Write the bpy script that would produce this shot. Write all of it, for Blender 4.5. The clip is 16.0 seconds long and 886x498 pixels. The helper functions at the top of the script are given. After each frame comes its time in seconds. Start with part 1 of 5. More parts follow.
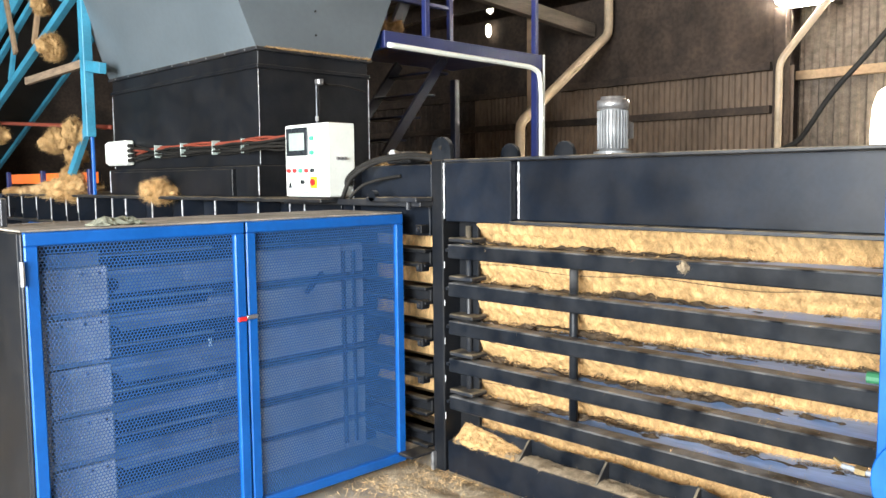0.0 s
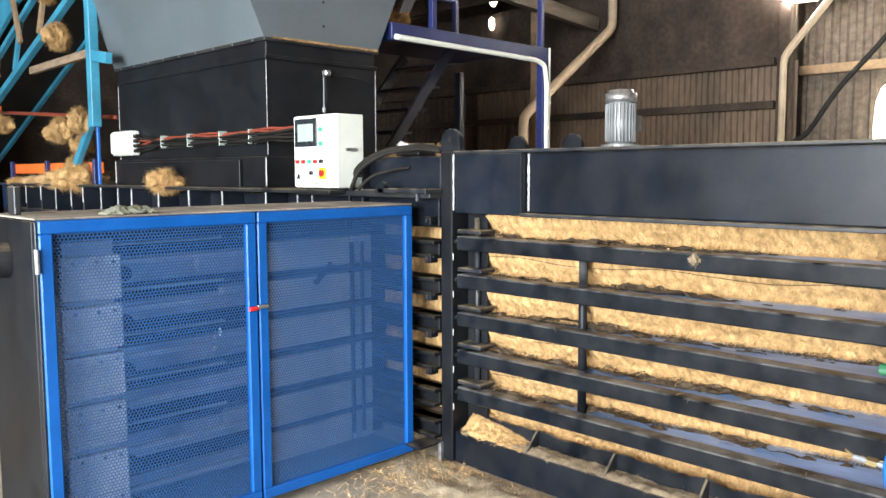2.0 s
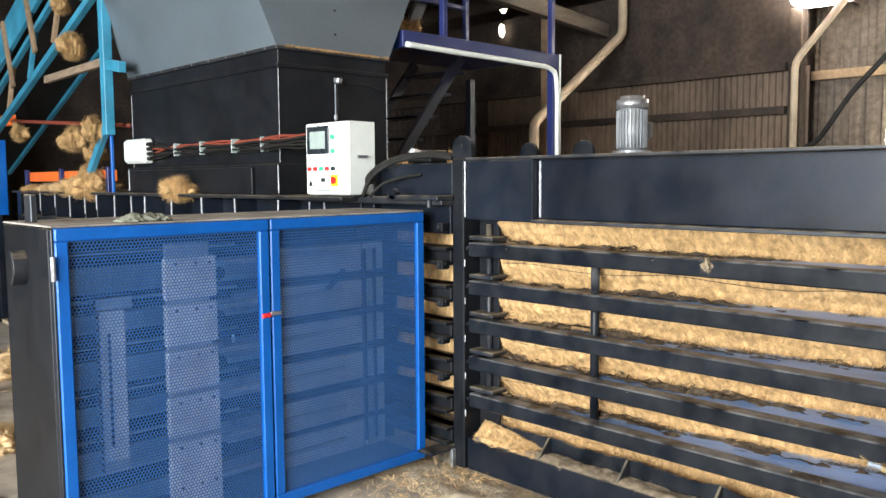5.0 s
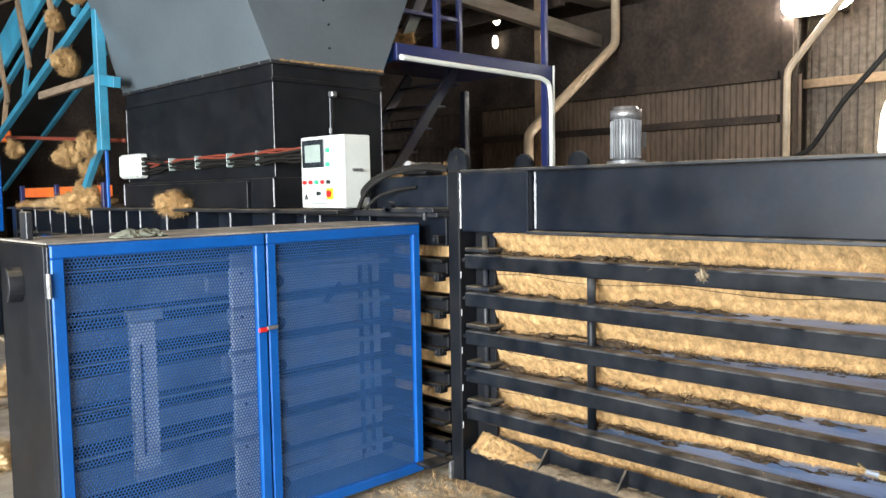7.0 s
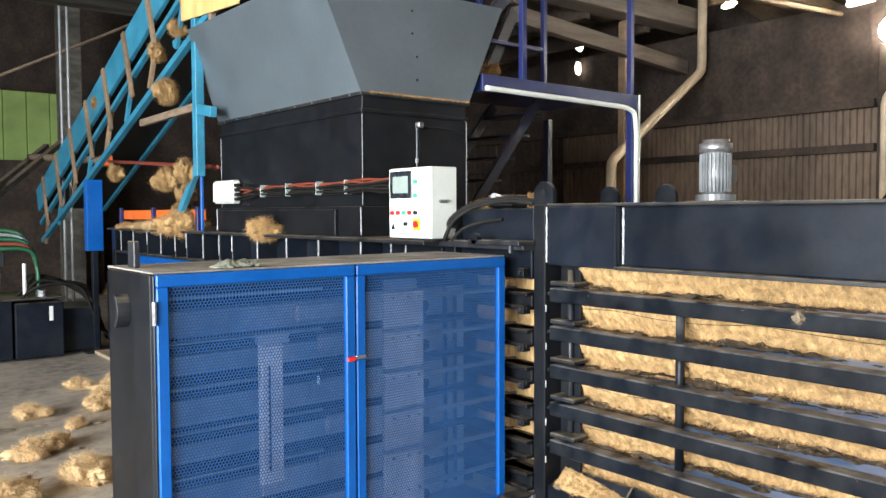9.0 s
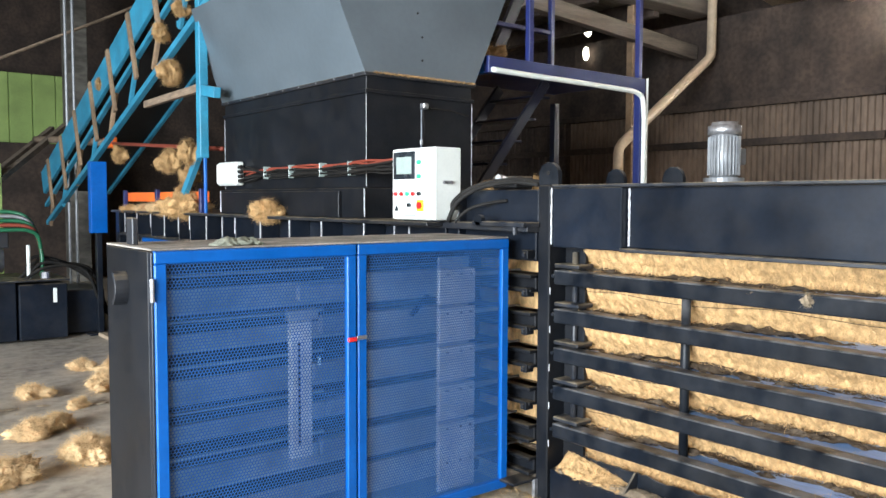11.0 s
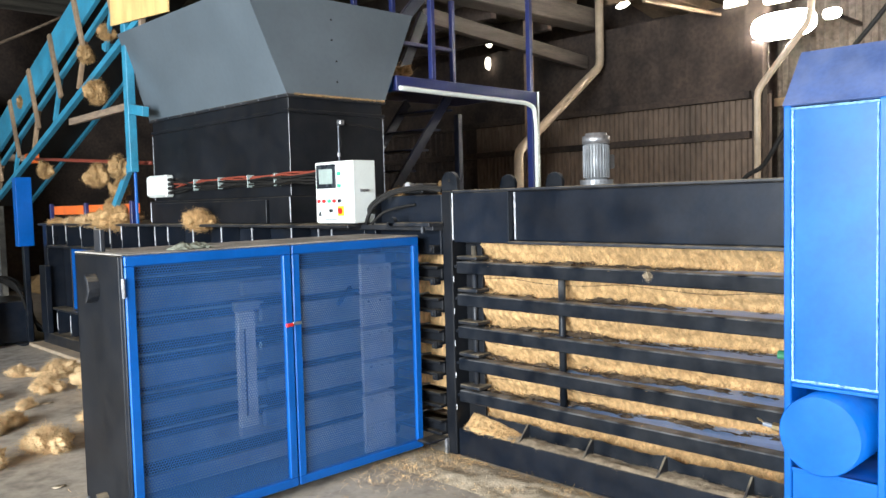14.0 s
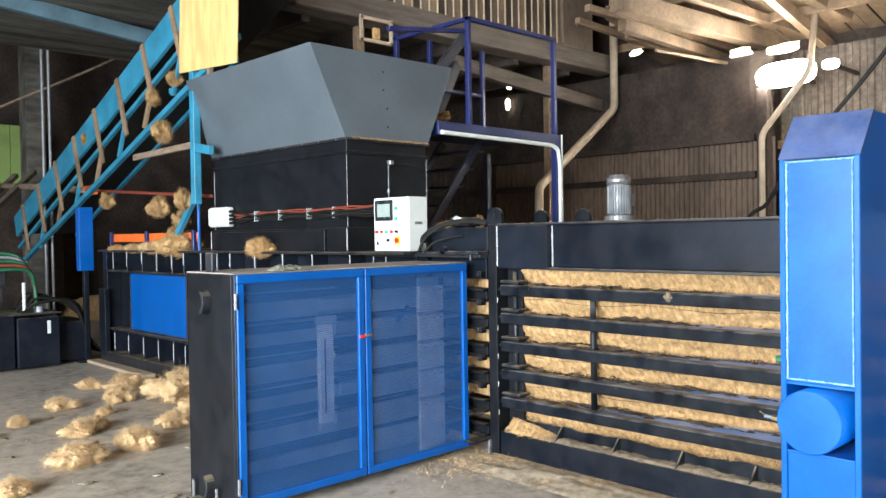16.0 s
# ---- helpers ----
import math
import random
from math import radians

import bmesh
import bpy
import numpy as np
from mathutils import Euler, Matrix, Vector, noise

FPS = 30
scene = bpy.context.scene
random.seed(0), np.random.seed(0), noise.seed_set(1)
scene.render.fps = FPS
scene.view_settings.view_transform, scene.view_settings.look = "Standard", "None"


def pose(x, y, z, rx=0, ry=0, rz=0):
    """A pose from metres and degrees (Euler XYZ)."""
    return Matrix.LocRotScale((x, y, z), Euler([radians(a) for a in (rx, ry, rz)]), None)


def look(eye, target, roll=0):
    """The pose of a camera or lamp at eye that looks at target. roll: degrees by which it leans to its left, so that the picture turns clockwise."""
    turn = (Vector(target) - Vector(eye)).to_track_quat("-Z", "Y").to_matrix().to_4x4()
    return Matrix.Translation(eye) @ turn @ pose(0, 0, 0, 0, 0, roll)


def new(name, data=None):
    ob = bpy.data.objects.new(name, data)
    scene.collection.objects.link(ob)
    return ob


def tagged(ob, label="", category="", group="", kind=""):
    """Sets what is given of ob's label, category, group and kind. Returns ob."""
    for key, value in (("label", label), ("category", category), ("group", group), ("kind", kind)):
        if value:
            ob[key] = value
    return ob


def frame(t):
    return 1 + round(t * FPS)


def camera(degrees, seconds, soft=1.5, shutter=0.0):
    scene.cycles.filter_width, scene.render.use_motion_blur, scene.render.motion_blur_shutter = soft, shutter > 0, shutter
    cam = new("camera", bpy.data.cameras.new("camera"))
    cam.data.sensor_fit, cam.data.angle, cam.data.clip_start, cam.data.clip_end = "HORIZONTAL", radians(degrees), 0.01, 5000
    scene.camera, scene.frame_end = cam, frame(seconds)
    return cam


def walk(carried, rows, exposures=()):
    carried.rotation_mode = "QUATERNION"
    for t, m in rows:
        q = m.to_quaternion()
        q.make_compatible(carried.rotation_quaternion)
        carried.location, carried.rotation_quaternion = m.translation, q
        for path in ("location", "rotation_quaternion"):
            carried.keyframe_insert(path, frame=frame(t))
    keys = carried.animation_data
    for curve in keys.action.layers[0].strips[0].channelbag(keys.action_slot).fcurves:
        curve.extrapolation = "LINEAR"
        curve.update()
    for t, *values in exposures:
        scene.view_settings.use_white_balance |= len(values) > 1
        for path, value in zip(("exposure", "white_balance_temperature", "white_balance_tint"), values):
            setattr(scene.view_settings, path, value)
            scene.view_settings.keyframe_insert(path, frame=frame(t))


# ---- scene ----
cam = camera(57.6, 16.0)
PATH = [
    (0, (0.127, 0.042, 1.544), (1.525, 1.461, 1.37), -0.6),
    (0.5, (0.091, 0.058, 1.541), (1.49, 1.478, 1.369), -0.9),
    (1, (0.081, 0.069, 1.539), (1.477, 1.492, 1.371), -0.9),
    (1.5, (0.08, 0.072, 1.544), (1.476, 1.494, 1.376), -0.6),
    (2, (0.08, 0.071, 1.535), (1.48, 1.487, 1.345), -0.2),
    (2.5, (0.081, 0.072, 1.536), (1.478, 1.487, 1.324), -0.0),
    (3, (0.079, 0.073, 1.536), (1.462, 1.501, 1.317), 0.2),
    (3.5, (0.074, 0.077, 1.533), (1.45, 1.513, 1.322), 0.2),
    (4, (0.075, 0.072, 1.537), (1.45, 1.51, 1.336), -0.1),
    (4.5, (0.071, 0.07, 1.535), (1.452, 1.506, 1.35), -0.2),
    (7, (0.065, 0.065, 1.543), (1.456, 1.494, 1.396), -1.0),
    (7.5, (0.067, 0.068, 1.539), (1.457, 1.499, 1.399), -1.2),
    (8, (0.066, 0.068, 1.539), (1.449, 1.507, 1.4), -1.3),
    (8.5, (0.033, 0.078, 1.582), (1.372, 1.559, 1.456), -0.5),
    (8.7, (0.007, 0.075, 1.603), (1.296, 1.602, 1.502), -0.4),
    (10.8, (0.032, 0.105, 1.561), (1.219, 1.712, 1.47), 0.2),
    (11, (0.051, 0.106, 1.562), (1.291, 1.67, 1.441), 0.2),
    (11.5, (0.058, 0.094, 1.555), (1.371, 1.595, 1.399), -0.1),
    (12, (0.075, 0.073, 1.551), (1.431, 1.534, 1.388), -0.4),
    (12.5, (0.062, 0.057, 1.58), (1.466, 1.477, 1.479), -0.5),
    (13, (-0.022, -0.045, 1.574), (1.401, 1.359, 1.517), -1.0),
    (13.5, (-0.21, -0.345, 1.568), (1.189, 1.081, 1.476), -1.2),
    (14, (-0.448, -0.488, 1.579), (0.948, 0.939, 1.46), -1.5),
    (14.5, (-0.738, -0.578, 1.575), (0.669, 0.838, 1.45), -1.7),
    (15, (-0.842, -0.732, 1.604), (0.556, 0.696, 1.529), -1.6),
    (15.5, (-0.988, -0.834, 1.599), (0.399, 0.607, 1.567), -0.9),
    (16, (-1.2, -0.854, 1.577), (0.189, 0.585, 1.539), -0.9),
]
EXPOSURES = [(0.0, 0.43, 6720, 10), (1.6, 0.41, 6720, 10), (2.6, 0.06, 6560, 10), (8.7, 0.08, 6520, 10), (10.8, 0.20, 6200, 10), (12.0, 0.17, 6200, 10), (13.5, 0.05, 6250, 10), (16.0, 0.03, 6200, 10)]
walk(cam, [(t, look(eye, target, roll)) for t, eye, target, roll in PATH], EXPOSURES)

# ---- light ----
world = bpy.data.worlds.new("world")
scene.world = world
world.use_nodes = True
wn = world.node_tree
sky = wn.nodes.new("ShaderNodeTexSky")
sky.sky_type, sky.sun_disc = "NISHITA", False
sky.sun_elevation, sky.sun_rotation = radians(42), radians(-70)
wn.links.new(sky.outputs[0], wn.nodes["Background"].inputs[0])
wn.nodes["Background"].inputs[1].default_value = 0.12


def area_lamp(name, where, target, sx, sy, watts, colour):
    lamp = bpy.data.lights.new(name, "AREA")
    lamp.shape, lamp.size, lamp.size_y, lamp.energy, lamp.color = "RECTANGLE", sx, sy, watts, colour
    ob = new(name, lamp)
    ob.matrix_world = look(where, target)
    return ob


# daylight in the loading door behind the camera; an added fill from the south
area_lamp("door_daylight", (-7.9, -0.3, 2.6), (3, 1.8, 1.2), 7.4, 4.6, 3750, (0.90, 0.96, 1.0))
area_lamp("side_fill", (1.5, -8.9, 1.5), (2, 3, 1.0), 2.6, 2.8, 105, (0.93, 0.97, 1.0))


# ---- materials ----
def material(name, colour, rough=0.5, metal=0.0, vary=0.25, scale=6.0, bump=0.15, fine=60.0, dust=0.0, dust_colour=(0.35, 0.28, 0.18), stretch=(1, 1, 1), spec=0.5):
    m = bpy.data.materials.new(name)
    m.use_nodes = True
    nt = m.node_tree
    b = nt.nodes["Principled BSDF"]
    b.inputs["Metallic"].default_value = metal
    b.inputs["Specular IOR Level"].default_value = spec
    co = nt.nodes.new("ShaderNodeTexCoord")
    mp = nt.nodes.new("ShaderNodeMapping")
    mp.inputs["Scale"].default_value = stretch
    nt.links.new(co.outputs["Object"], mp.inputs[0])
    n1 = nt.nodes.new("ShaderNodeTexNoise")
    n1.inputs["Scale"].default_value, n1.inputs["Detail"].default_value = scale, 6
    n2 = nt.nodes.new("ShaderNodeTexNoise")
    n2.inputs["Scale"].default_value, n2.inputs["Detail"].default_value = fine, 4
    for n in (n1, n2):
        nt.links.new(mp.outputs[0], n.inputs["Vector"])
    r1 = nt.nodes.new("ShaderNodeValToRGB")
    lo, hi = 1 - vary, 1 + vary
    r1.color_ramp.elements[0].position, r1.color_ramp.elements[1].position = 0.3, 0.7
    r1.color_ramp.elements[0].color = (*[c * lo for c in colour], 1)
    r1.color_ramp.elements[1].color = (*[min(c * hi, 0.95) for c in colour], 1)
    nt.links.new(n1.outputs[0], r1.inputs[0])
    mix = nt.nodes.new("ShaderNodeMixRGB")
    mix.blend_type = "MULTIPLY"
    mix.inputs[0].default_value = min(1.0, vary * 1.2)
    nt.links.new(r1.outputs[0], mix.inputs[1])
    r2 = nt.nodes.new("ShaderNodeValToRGB")
    r2.color_ramp.elements[0].position, r2.color_ramp.elements[1].position = 0.35, 0.6
    r2.color_ramp.elements[0].color = (0.55, 0.55, 0.55, 1)
    nt.links.new(n2.outputs[0], r2.inputs[0])
    nt.links.new(r2.outputs[0], mix.inputs[2])
    last = mix.outputs[0]
    if dust > 0:
        geo = nt.nodes.new("ShaderNodeNewGeometry")
        sep = nt.nodes.new("ShaderNodeSeparateXYZ")
        nt.links.new(geo.outputs["Normal"], sep.inputs[0])
        up = nt.nodes.new("ShaderNodeMapRange")
        up.inputs[1].default_value, up.inputs[2].default_value = 0.35, 0.95
        up.inputs[3].default_value, up.inputs[4].default_value = 0.06 * dust, dust
        nt.links.new(sep.outputs[2], up.inputs[0])
        nd = nt.nodes.new("ShaderNodeTexNoise")
        nd.inputs["Scale"].default_value, nd.inputs["Detail"].default_value = 9, 7
        nt.links.new(mp.outputs[0], nd.inputs["Vector"])
        rd = nt.nodes.new("ShaderNodeMapRange")
        rd.inputs[1].default_value, rd.inputs[2].default_value = 0.35, 0.62
        nt.links.new(nd.outputs[0], rd.inputs[0])
        mul = nt.nodes.new("ShaderNodeMath")
        mul.operation = "MULTIPLY"
        nt.links.new(up.outputs[0], mul.inputs[0])
        nt.links.new(rd.outputs[0], mul.inputs[1])
        md = nt.nodes.new("ShaderNodeMixRGB")
        nt.links.new(mul.outputs[0], md.inputs[0])
        nt.links.new(last, md.inputs[1])
        md.inputs[2].default_value = (*dust_colour, 1)
        last = md.outputs[0]
    nt.links.new(last, b.inputs["Base Color"])
    rr = nt.nodes.new("ShaderNodeMapRange")
    rr.inputs[3].default_value, rr.inputs[4].default_value = max(0.05, rough - 0.12), min(1, rough + 0.15)
    nt.links.new(n1.outputs[0], rr.inputs[0])
    nt.links.new(rr.outputs[0], b.inputs["Roughness"])
    if bump:
        bp = nt.nodes.new("ShaderNodeBump")
        bp.inputs["Strength"].default_value, bp.inputs["Distance"].default_value = bump, 0.01
        nt.links.new(n2.outputs[0], bp.inputs["Height"])
        nt.links.new(bp.outputs[0], b.inputs["Normal"])
    return m


def glow(name, colour, strength):
    m = bpy.data.materials.new(name)
    m.use_nodes = True
    b = m.node_tree.nodes["Principled BSDF"]
    b.inputs["Base Color"].default_value = (*colour, 1)
    b.inputs["Emission Color"].default_value = (*colour, 1)
    b.inputs["Emission Strength"].default_value = strength
    return m


BLACK = material("black_paint", (0.0065, 0.010, 0.017), 0.31, vary=0.4, scale=2.2, bump=0.03, fine=45, dust=0.25, spec=0.3)
CHUTEP = material("matt_black_paint", (0.0075, 0.009, 0.012), 0.42, vary=0.35, scale=2.2, bump=0.03, fine=45, dust=0.2, spec=0.2)
BLACKD = material("dusty_black_steel", (0.010, 0.013, 0.019), 0.45, vary=0.4, scale=5, bump=0.08, fine=50, dust=0.75)
RAILM = material("rail_paint", (0.0045, 0.0065, 0.010), 0.36, vary=0.35, scale=4, bump=0.06, fine=50, dust=0.85, dust_colour=(0.21, 0.205, 0.20), spec=0.17)
GREY = material("grey_paint", (0.100, 0.123, 0.140), 0.36, vary=0.10, scale=2, bump=0.03, fine=25, dust=0.1)
BLUE = material("blue_paint", (0.002, 0.092, 0.375), 0.33, vary=0.13, scale=5, bump=0.06, fine=40, dust=0.08, spec=0.35)
NAVY = material("navy_paint", (0.011, 0.019, 0.098), 0.4, vary=0.2, scale=4, bump=0.04, fine=40, dust=0.2)
# greyer than the door frames: haze over the mesh is in this colour
MESHM = material("hazed_blue_mesh_paint", (0.030, 0.112, 0.31), 0.38, vary=0.12, scale=3, bump=0.0)
CYAN = material("cyan_paint", (0.03, 0.225, 0.35), 0.5, vary=0.25, scale=5, bump=0.08, dust=0.5)
ORANGE = material("orange_paint", (0.85, 0.16, 0.02), 0.5, vary=0.15, scale=6, bump=0.05, dust=0.4)
# greyer than BLUE: overhead reflection is in the colour, dust lies over it
CAPM = material("dusty_sheen_blue_paint", (0.05, 0.085, 0.21), 0.5, vary=0.25, scale=6, bump=0.05, dust=0.5, dust_colour=(0.16, 0.18, 0.26))
TEALB = material("faded_teal_paint", (0.09, 0.16, 0.20), 0.6, vary=0.3, scale=3, bump=0.06, dust=0.3)
# paler than the column: a bright glint is put into the bead colour
WELDB = material("painted_bead_with_glint", (0.26, 0.50, 0.84), 0.22, 0.2, vary=0.4, scale=30, bump=0.7, fine=120)
WHITE = material("white_paint", (0.74, 0.77, 0.72), 0.4, vary=0.05, scale=8, bump=0.02)
WELD = material("weld_bead", (0.56, 0.57, 0.59), 0.5, 0.3, vary=0.3, scale=40, bump=0.5, fine=150)
STEEL = material("worn_steel", (0.42, 0.42, 0.43), 0.4, 0.8, vary=0.3, scale=20, bump=0.1)
MOTOR = material("motor_grey", (0.26, 0.27, 0.28), 0.42, 0.3, vary=0.2, scale=12, bump=0.1, dust=0.4)
FIBRE = material("coir_fibre", (0.58, 0.368, 0.168), 0.9, vary=0.36, scale=26, bump=0.9, fine=110, stretch=(1, 1.3, 0.5), spec=0.1)
FLUFF = material("loose_fluff", (0.68, 0.475, 0.255), 0.95, vary=0.25, scale=18, bump=0.9, fine=90, spec=0.05)
FIBREB = material("brown_fibre", (0.45, 0.285, 0.13), 0.9, vary=0.35, scale=14, bump=0.9, fine=120, spec=0.1)
WOOD = material("grey_timber", (0.26, 0.19, 0.13), 0.8, vary=0.4, scale=5, bump=0.3, fine=30, stretch=(1, 1, 6), dust=0.3)
DTIMBER = material("dusty_dark_timber", (0.12, 0.095, 0.075), 0.85, vary=0.4, scale=4, bump=0.3, fine=25, stretch=(0.3, 3, 3), dust=0.3)
# copy of NAVY with the shade under the platform put into its colour
DNAVY = material("shaded_navy_paint", (0.005, 0.008, 0.026), 0.5, vary=0.25, scale=4, bump=0.04, dust=0.2)
PLY = material("plywood", (0.78, 0.52, 0.20), 0.6, vary=0.25, scale=3, bump=0.1, stretch=(3, 3, 0.6))
RUST = material("rusty_sheet", (0.17, 0.118, 0.082), 0.75, vary=0.45, scale=0.9, bump=0.2, fine=14, stretch=(1, 1, 0.4))
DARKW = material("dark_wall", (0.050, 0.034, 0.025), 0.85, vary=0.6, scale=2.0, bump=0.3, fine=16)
SOOTB = material("sooty_boards", (0.13, 0.12, 0.10), 0.85, vary=0.75, scale=1.6, bump=0.3, fine=14, stretch=(0.35, 2.2, 1))
ROOFM = material("roof_timber", (0.26, 0.175, 0.105), 0.8, vary=0.4, scale=2.0, bump=0.2, fine=20)
PVC = material("beige_pipe", (0.50, 0.39, 0.27), 0.5, vary=0.2, scale=5, bump=0.03)
GREEN = material("green_paint", (0.27, 0.38, 0.11), 0.6, vary=0.2, scale=2, bump=0.05)
CABLE = material("black_rubber", (0.018, 0.017, 0.016), 0.6, vary=0.3, scale=12, bump=0.05, dust=0.18, dust_colour=(0.14, 0.12, 0.085), spec=0.12)
REDC = material("red_cable", (0.24, 0.05, 0.028), 0.5, vary=0.15, scale=9, bump=0.03)
RED = material("red_plastic", (0.65, 0.02, 0.02), 0.4, vary=0.05, bump=0)
YELLOW = material("yellow_plastic", (0.85, 0.5, 0.02), 0.4, vary=0.05, bump=0)
DKGREEN = material("green_pipe_paint", (0.02, 0.13, 0.06), 0.4, vary=0.2, bump=0.02)
GREENP = material("green_plastic", (0.05, 0.5, 0.25), 0.4, vary=0.05, bump=0)
SCREEN = material("screen_bezel", (0.02, 0.025, 0.03), 0.25, vary=0.1, bump=0)
LCD = material("lcd", (0.30, 0.36, 0.33), 0.2, vary=0.1, bump=0)
BRASS = material("brass", (0.42, 0.33, 0.18), 0.3, 0.9, vary=0.2, bump=0.05)
CLOTH = material("dusty_rag", (0.24, 0.25, 0.19), 0.9, vary=0.4, scale=20, bump=0.4)
CONCRETE = material("concrete_floor", (0.35, 0.305, 0.245), 0.75, vary=0.40, scale=1.6, bump=0.25, fine=28, dust=0.65, dust_colour=(0.52, 0.46, 0.37))
PANEL = material("inner_panel_paint", (0.34, 0.37, 0.41), 0.45, 0.1, vary=0.25, scale=5, bump=0.06, dust=0.35)
PLATE = material("pale_steel_plate", (0.16, 0.20, 0.26), 0.42, 0.2, vary=0.25, scale=6, bump=0.05)
CARR = material("dusty_needle_steel", (0.46, 0.48, 0.50), 0.5, 0.1, vary=0.25, scale=9, bump=0.1, dust=0.4)
INNER = material("grey_inner_rail", (0.22, 0.245, 0.28), 0.5, 0.1, vary=0.3, scale=6, bump=0.05, dust=0.5)
DUSTTOP = material("thick_dust_on_steel", (0.29, 0.265, 0.23), 0.9, vary=0.4, scale=7, bump=0.3, fine=60)
SILLD = material("dusty_fibre_mat", (0.30, 0.235, 0.16), 0.95, vary=0.35, scale=22, bump=0.8, fine=110, spec=0.1)
DUSTR = material("pale_fibre_dust", (0.46, 0.38, 0.27), 0.95, vary=0.3, scale=18, bump=0.7, fine=90, spec=0.1)
SHELF = material("blue_guide_shelf", (0.27, 0.42, 0.74), 0.4, 0.0, vary=0.3, scale=8, bump=0.05, fine=60, stretch=(1, 0.2, 1))
DARKF = material("shade_dark_fibre", (0.085, 0.062, 0.042), 0.95, vary=0.5, scale=25, bump=0.8, fine=90, spec=0.1)
HAIRM = material("loose_coir_hair", (0.66, 0.43, 0.205), 0.9, vary=0.3, scale=26, bump=0.0, spec=0.1)


def per_strand(m, lo, hi):
    """Each loose strand takes a shade of its own."""
    nt = m.node_tree
    b = nt.nodes["Principled BSDF"]
    src = b.inputs["Base Color"].links[0].from_socket
    geo = nt.nodes.new("ShaderNodeNewGeometry")
    mr = nt.nodes.new("ShaderNodeMapRange")
    mr.inputs[3].default_value, mr.inputs[4].default_value = lo, hi
    nt.links.new(geo.outputs["Random Per Island"], mr.inputs[0])
    mx = nt.nodes.new("ShaderNodeMixRGB")
    mx.blend_type = "MULTIPLY"
    mx.inputs[0].default_value = 1.0
    nt.links.new(src, mx.inputs[1])
    nt.links.new(mr.outputs[0], mx.inputs[2])
    nt.links.new(mx.outputs[0], b.inputs["Base Color"])


per_strand(HAIRM, 0.5, 1.4)
LAMPG = glow("lamp_glow", (1.0, 0.95, 0.84), 230.0)
SKYG = glow("skylight_glow", (1.0, 0.93, 0.75), 7.0)


# ---- builders ----
def mesh_of(name, bm, mats, smooth=False):
    me = bpy.data.meshes.new(name)
    bmesh.ops.recalc_face_normals(bm, faces=bm.faces)
    bm.to_mesh(me)
    bm.free()
    for m in mats if isinstance(mats, (list, tuple)) else (mats,):
        me.materials.append(m)
    if smooth:
        for p in me.polygons:
            p.use_smooth = True
    return me


def thing(name, label, category, at=(0, 0, 0), group="", kind=""):
    ob = new(name)
    ob.location = at
    ob.empty_display_size = 0.1
    return tagged(ob, label, category, group, kind)


def part(name, bm, mat, parent, label="", smooth=False):
    ob = new(name, mesh_of(name, bm, mat, smooth))
    p = parent
    off = Vector((0, 0, 0))
    while p is not None:
        off += p.location
        p = p.parent
    ob.data.transform(Matrix.Translation(-off))
    ob.parent = parent
    if label:
        ob["label"] = label
    return ob


def solo(name, bm, mat, label, category, group="", kind="", smooth=False):
    return tagged(new(name, mesh_of(name, bm, mat, smooth)), label, category, group, kind)


def box(x0, x1, y0, y1, z0, z1, bevel=0.004, bm=None, m=None):
    b = bmesh.new()
    bmesh.ops.create_cube(b, size=1)
    for v in b.verts:
        v.co = Vector(((x0 + x1) / 2 + v.co.x * abs(x1 - x0), (y0 + y1) / 2 + v.co.y * abs(y1 - y0), (z0 + z1) / 2 + v.co.z * abs(z1 - z0)))
    if bevel:
        bmesh.ops.bevel(b, geom=b.edges[:], offset=min(bevel, 0.3 * min(abs(x1 - x0), abs(y1 - y0), abs(z1 - z0))), segments=1, affect="EDGES")
    if m is not None:
        b.transform(m)
    return joined(bm, b)


def joined(bm, b):
    if bm is None:
        return b
    me = bpy.data.meshes.new("tmp")
    b.to_mesh(me)
    bm.from_mesh(me)
    bpy.data.meshes.remove(me)
    b.free()
    return bm


def beam(p, q, w, h, bevel=0.003, bm=None, roll=0.0):
    """A bar from p to q, w wide and h high."""
    p, q = Vector(p), Vector(q)
    d = q - p
    m = Matrix.Translation((p + q) / 2) @ d.to_track_quat("X", "Z").to_matrix().to_4x4() @ Matrix.Rotation(radians(roll), 4, "X")
    n = d.length / 2
    return box(-n, n, -w / 2, w / 2, -h / 2, h / 2, bevel, bm, m)


def rod(p, q, r, seg=12, bm=None, r2=None):
    p, q = Vector(p), Vector(q)
    b = bmesh.new()
    m = Matrix.Translation((p + q) / 2) @ (q - p).to_track_quat("Z", "Y").to_matrix().to_4x4()
    bmesh.ops.create_cone(b, cap_ends=True, segments=seg, radius1=r, radius2=r if r2 is None else r2, depth=(q - p).length, matrix=m)
    return joined(bm, b)


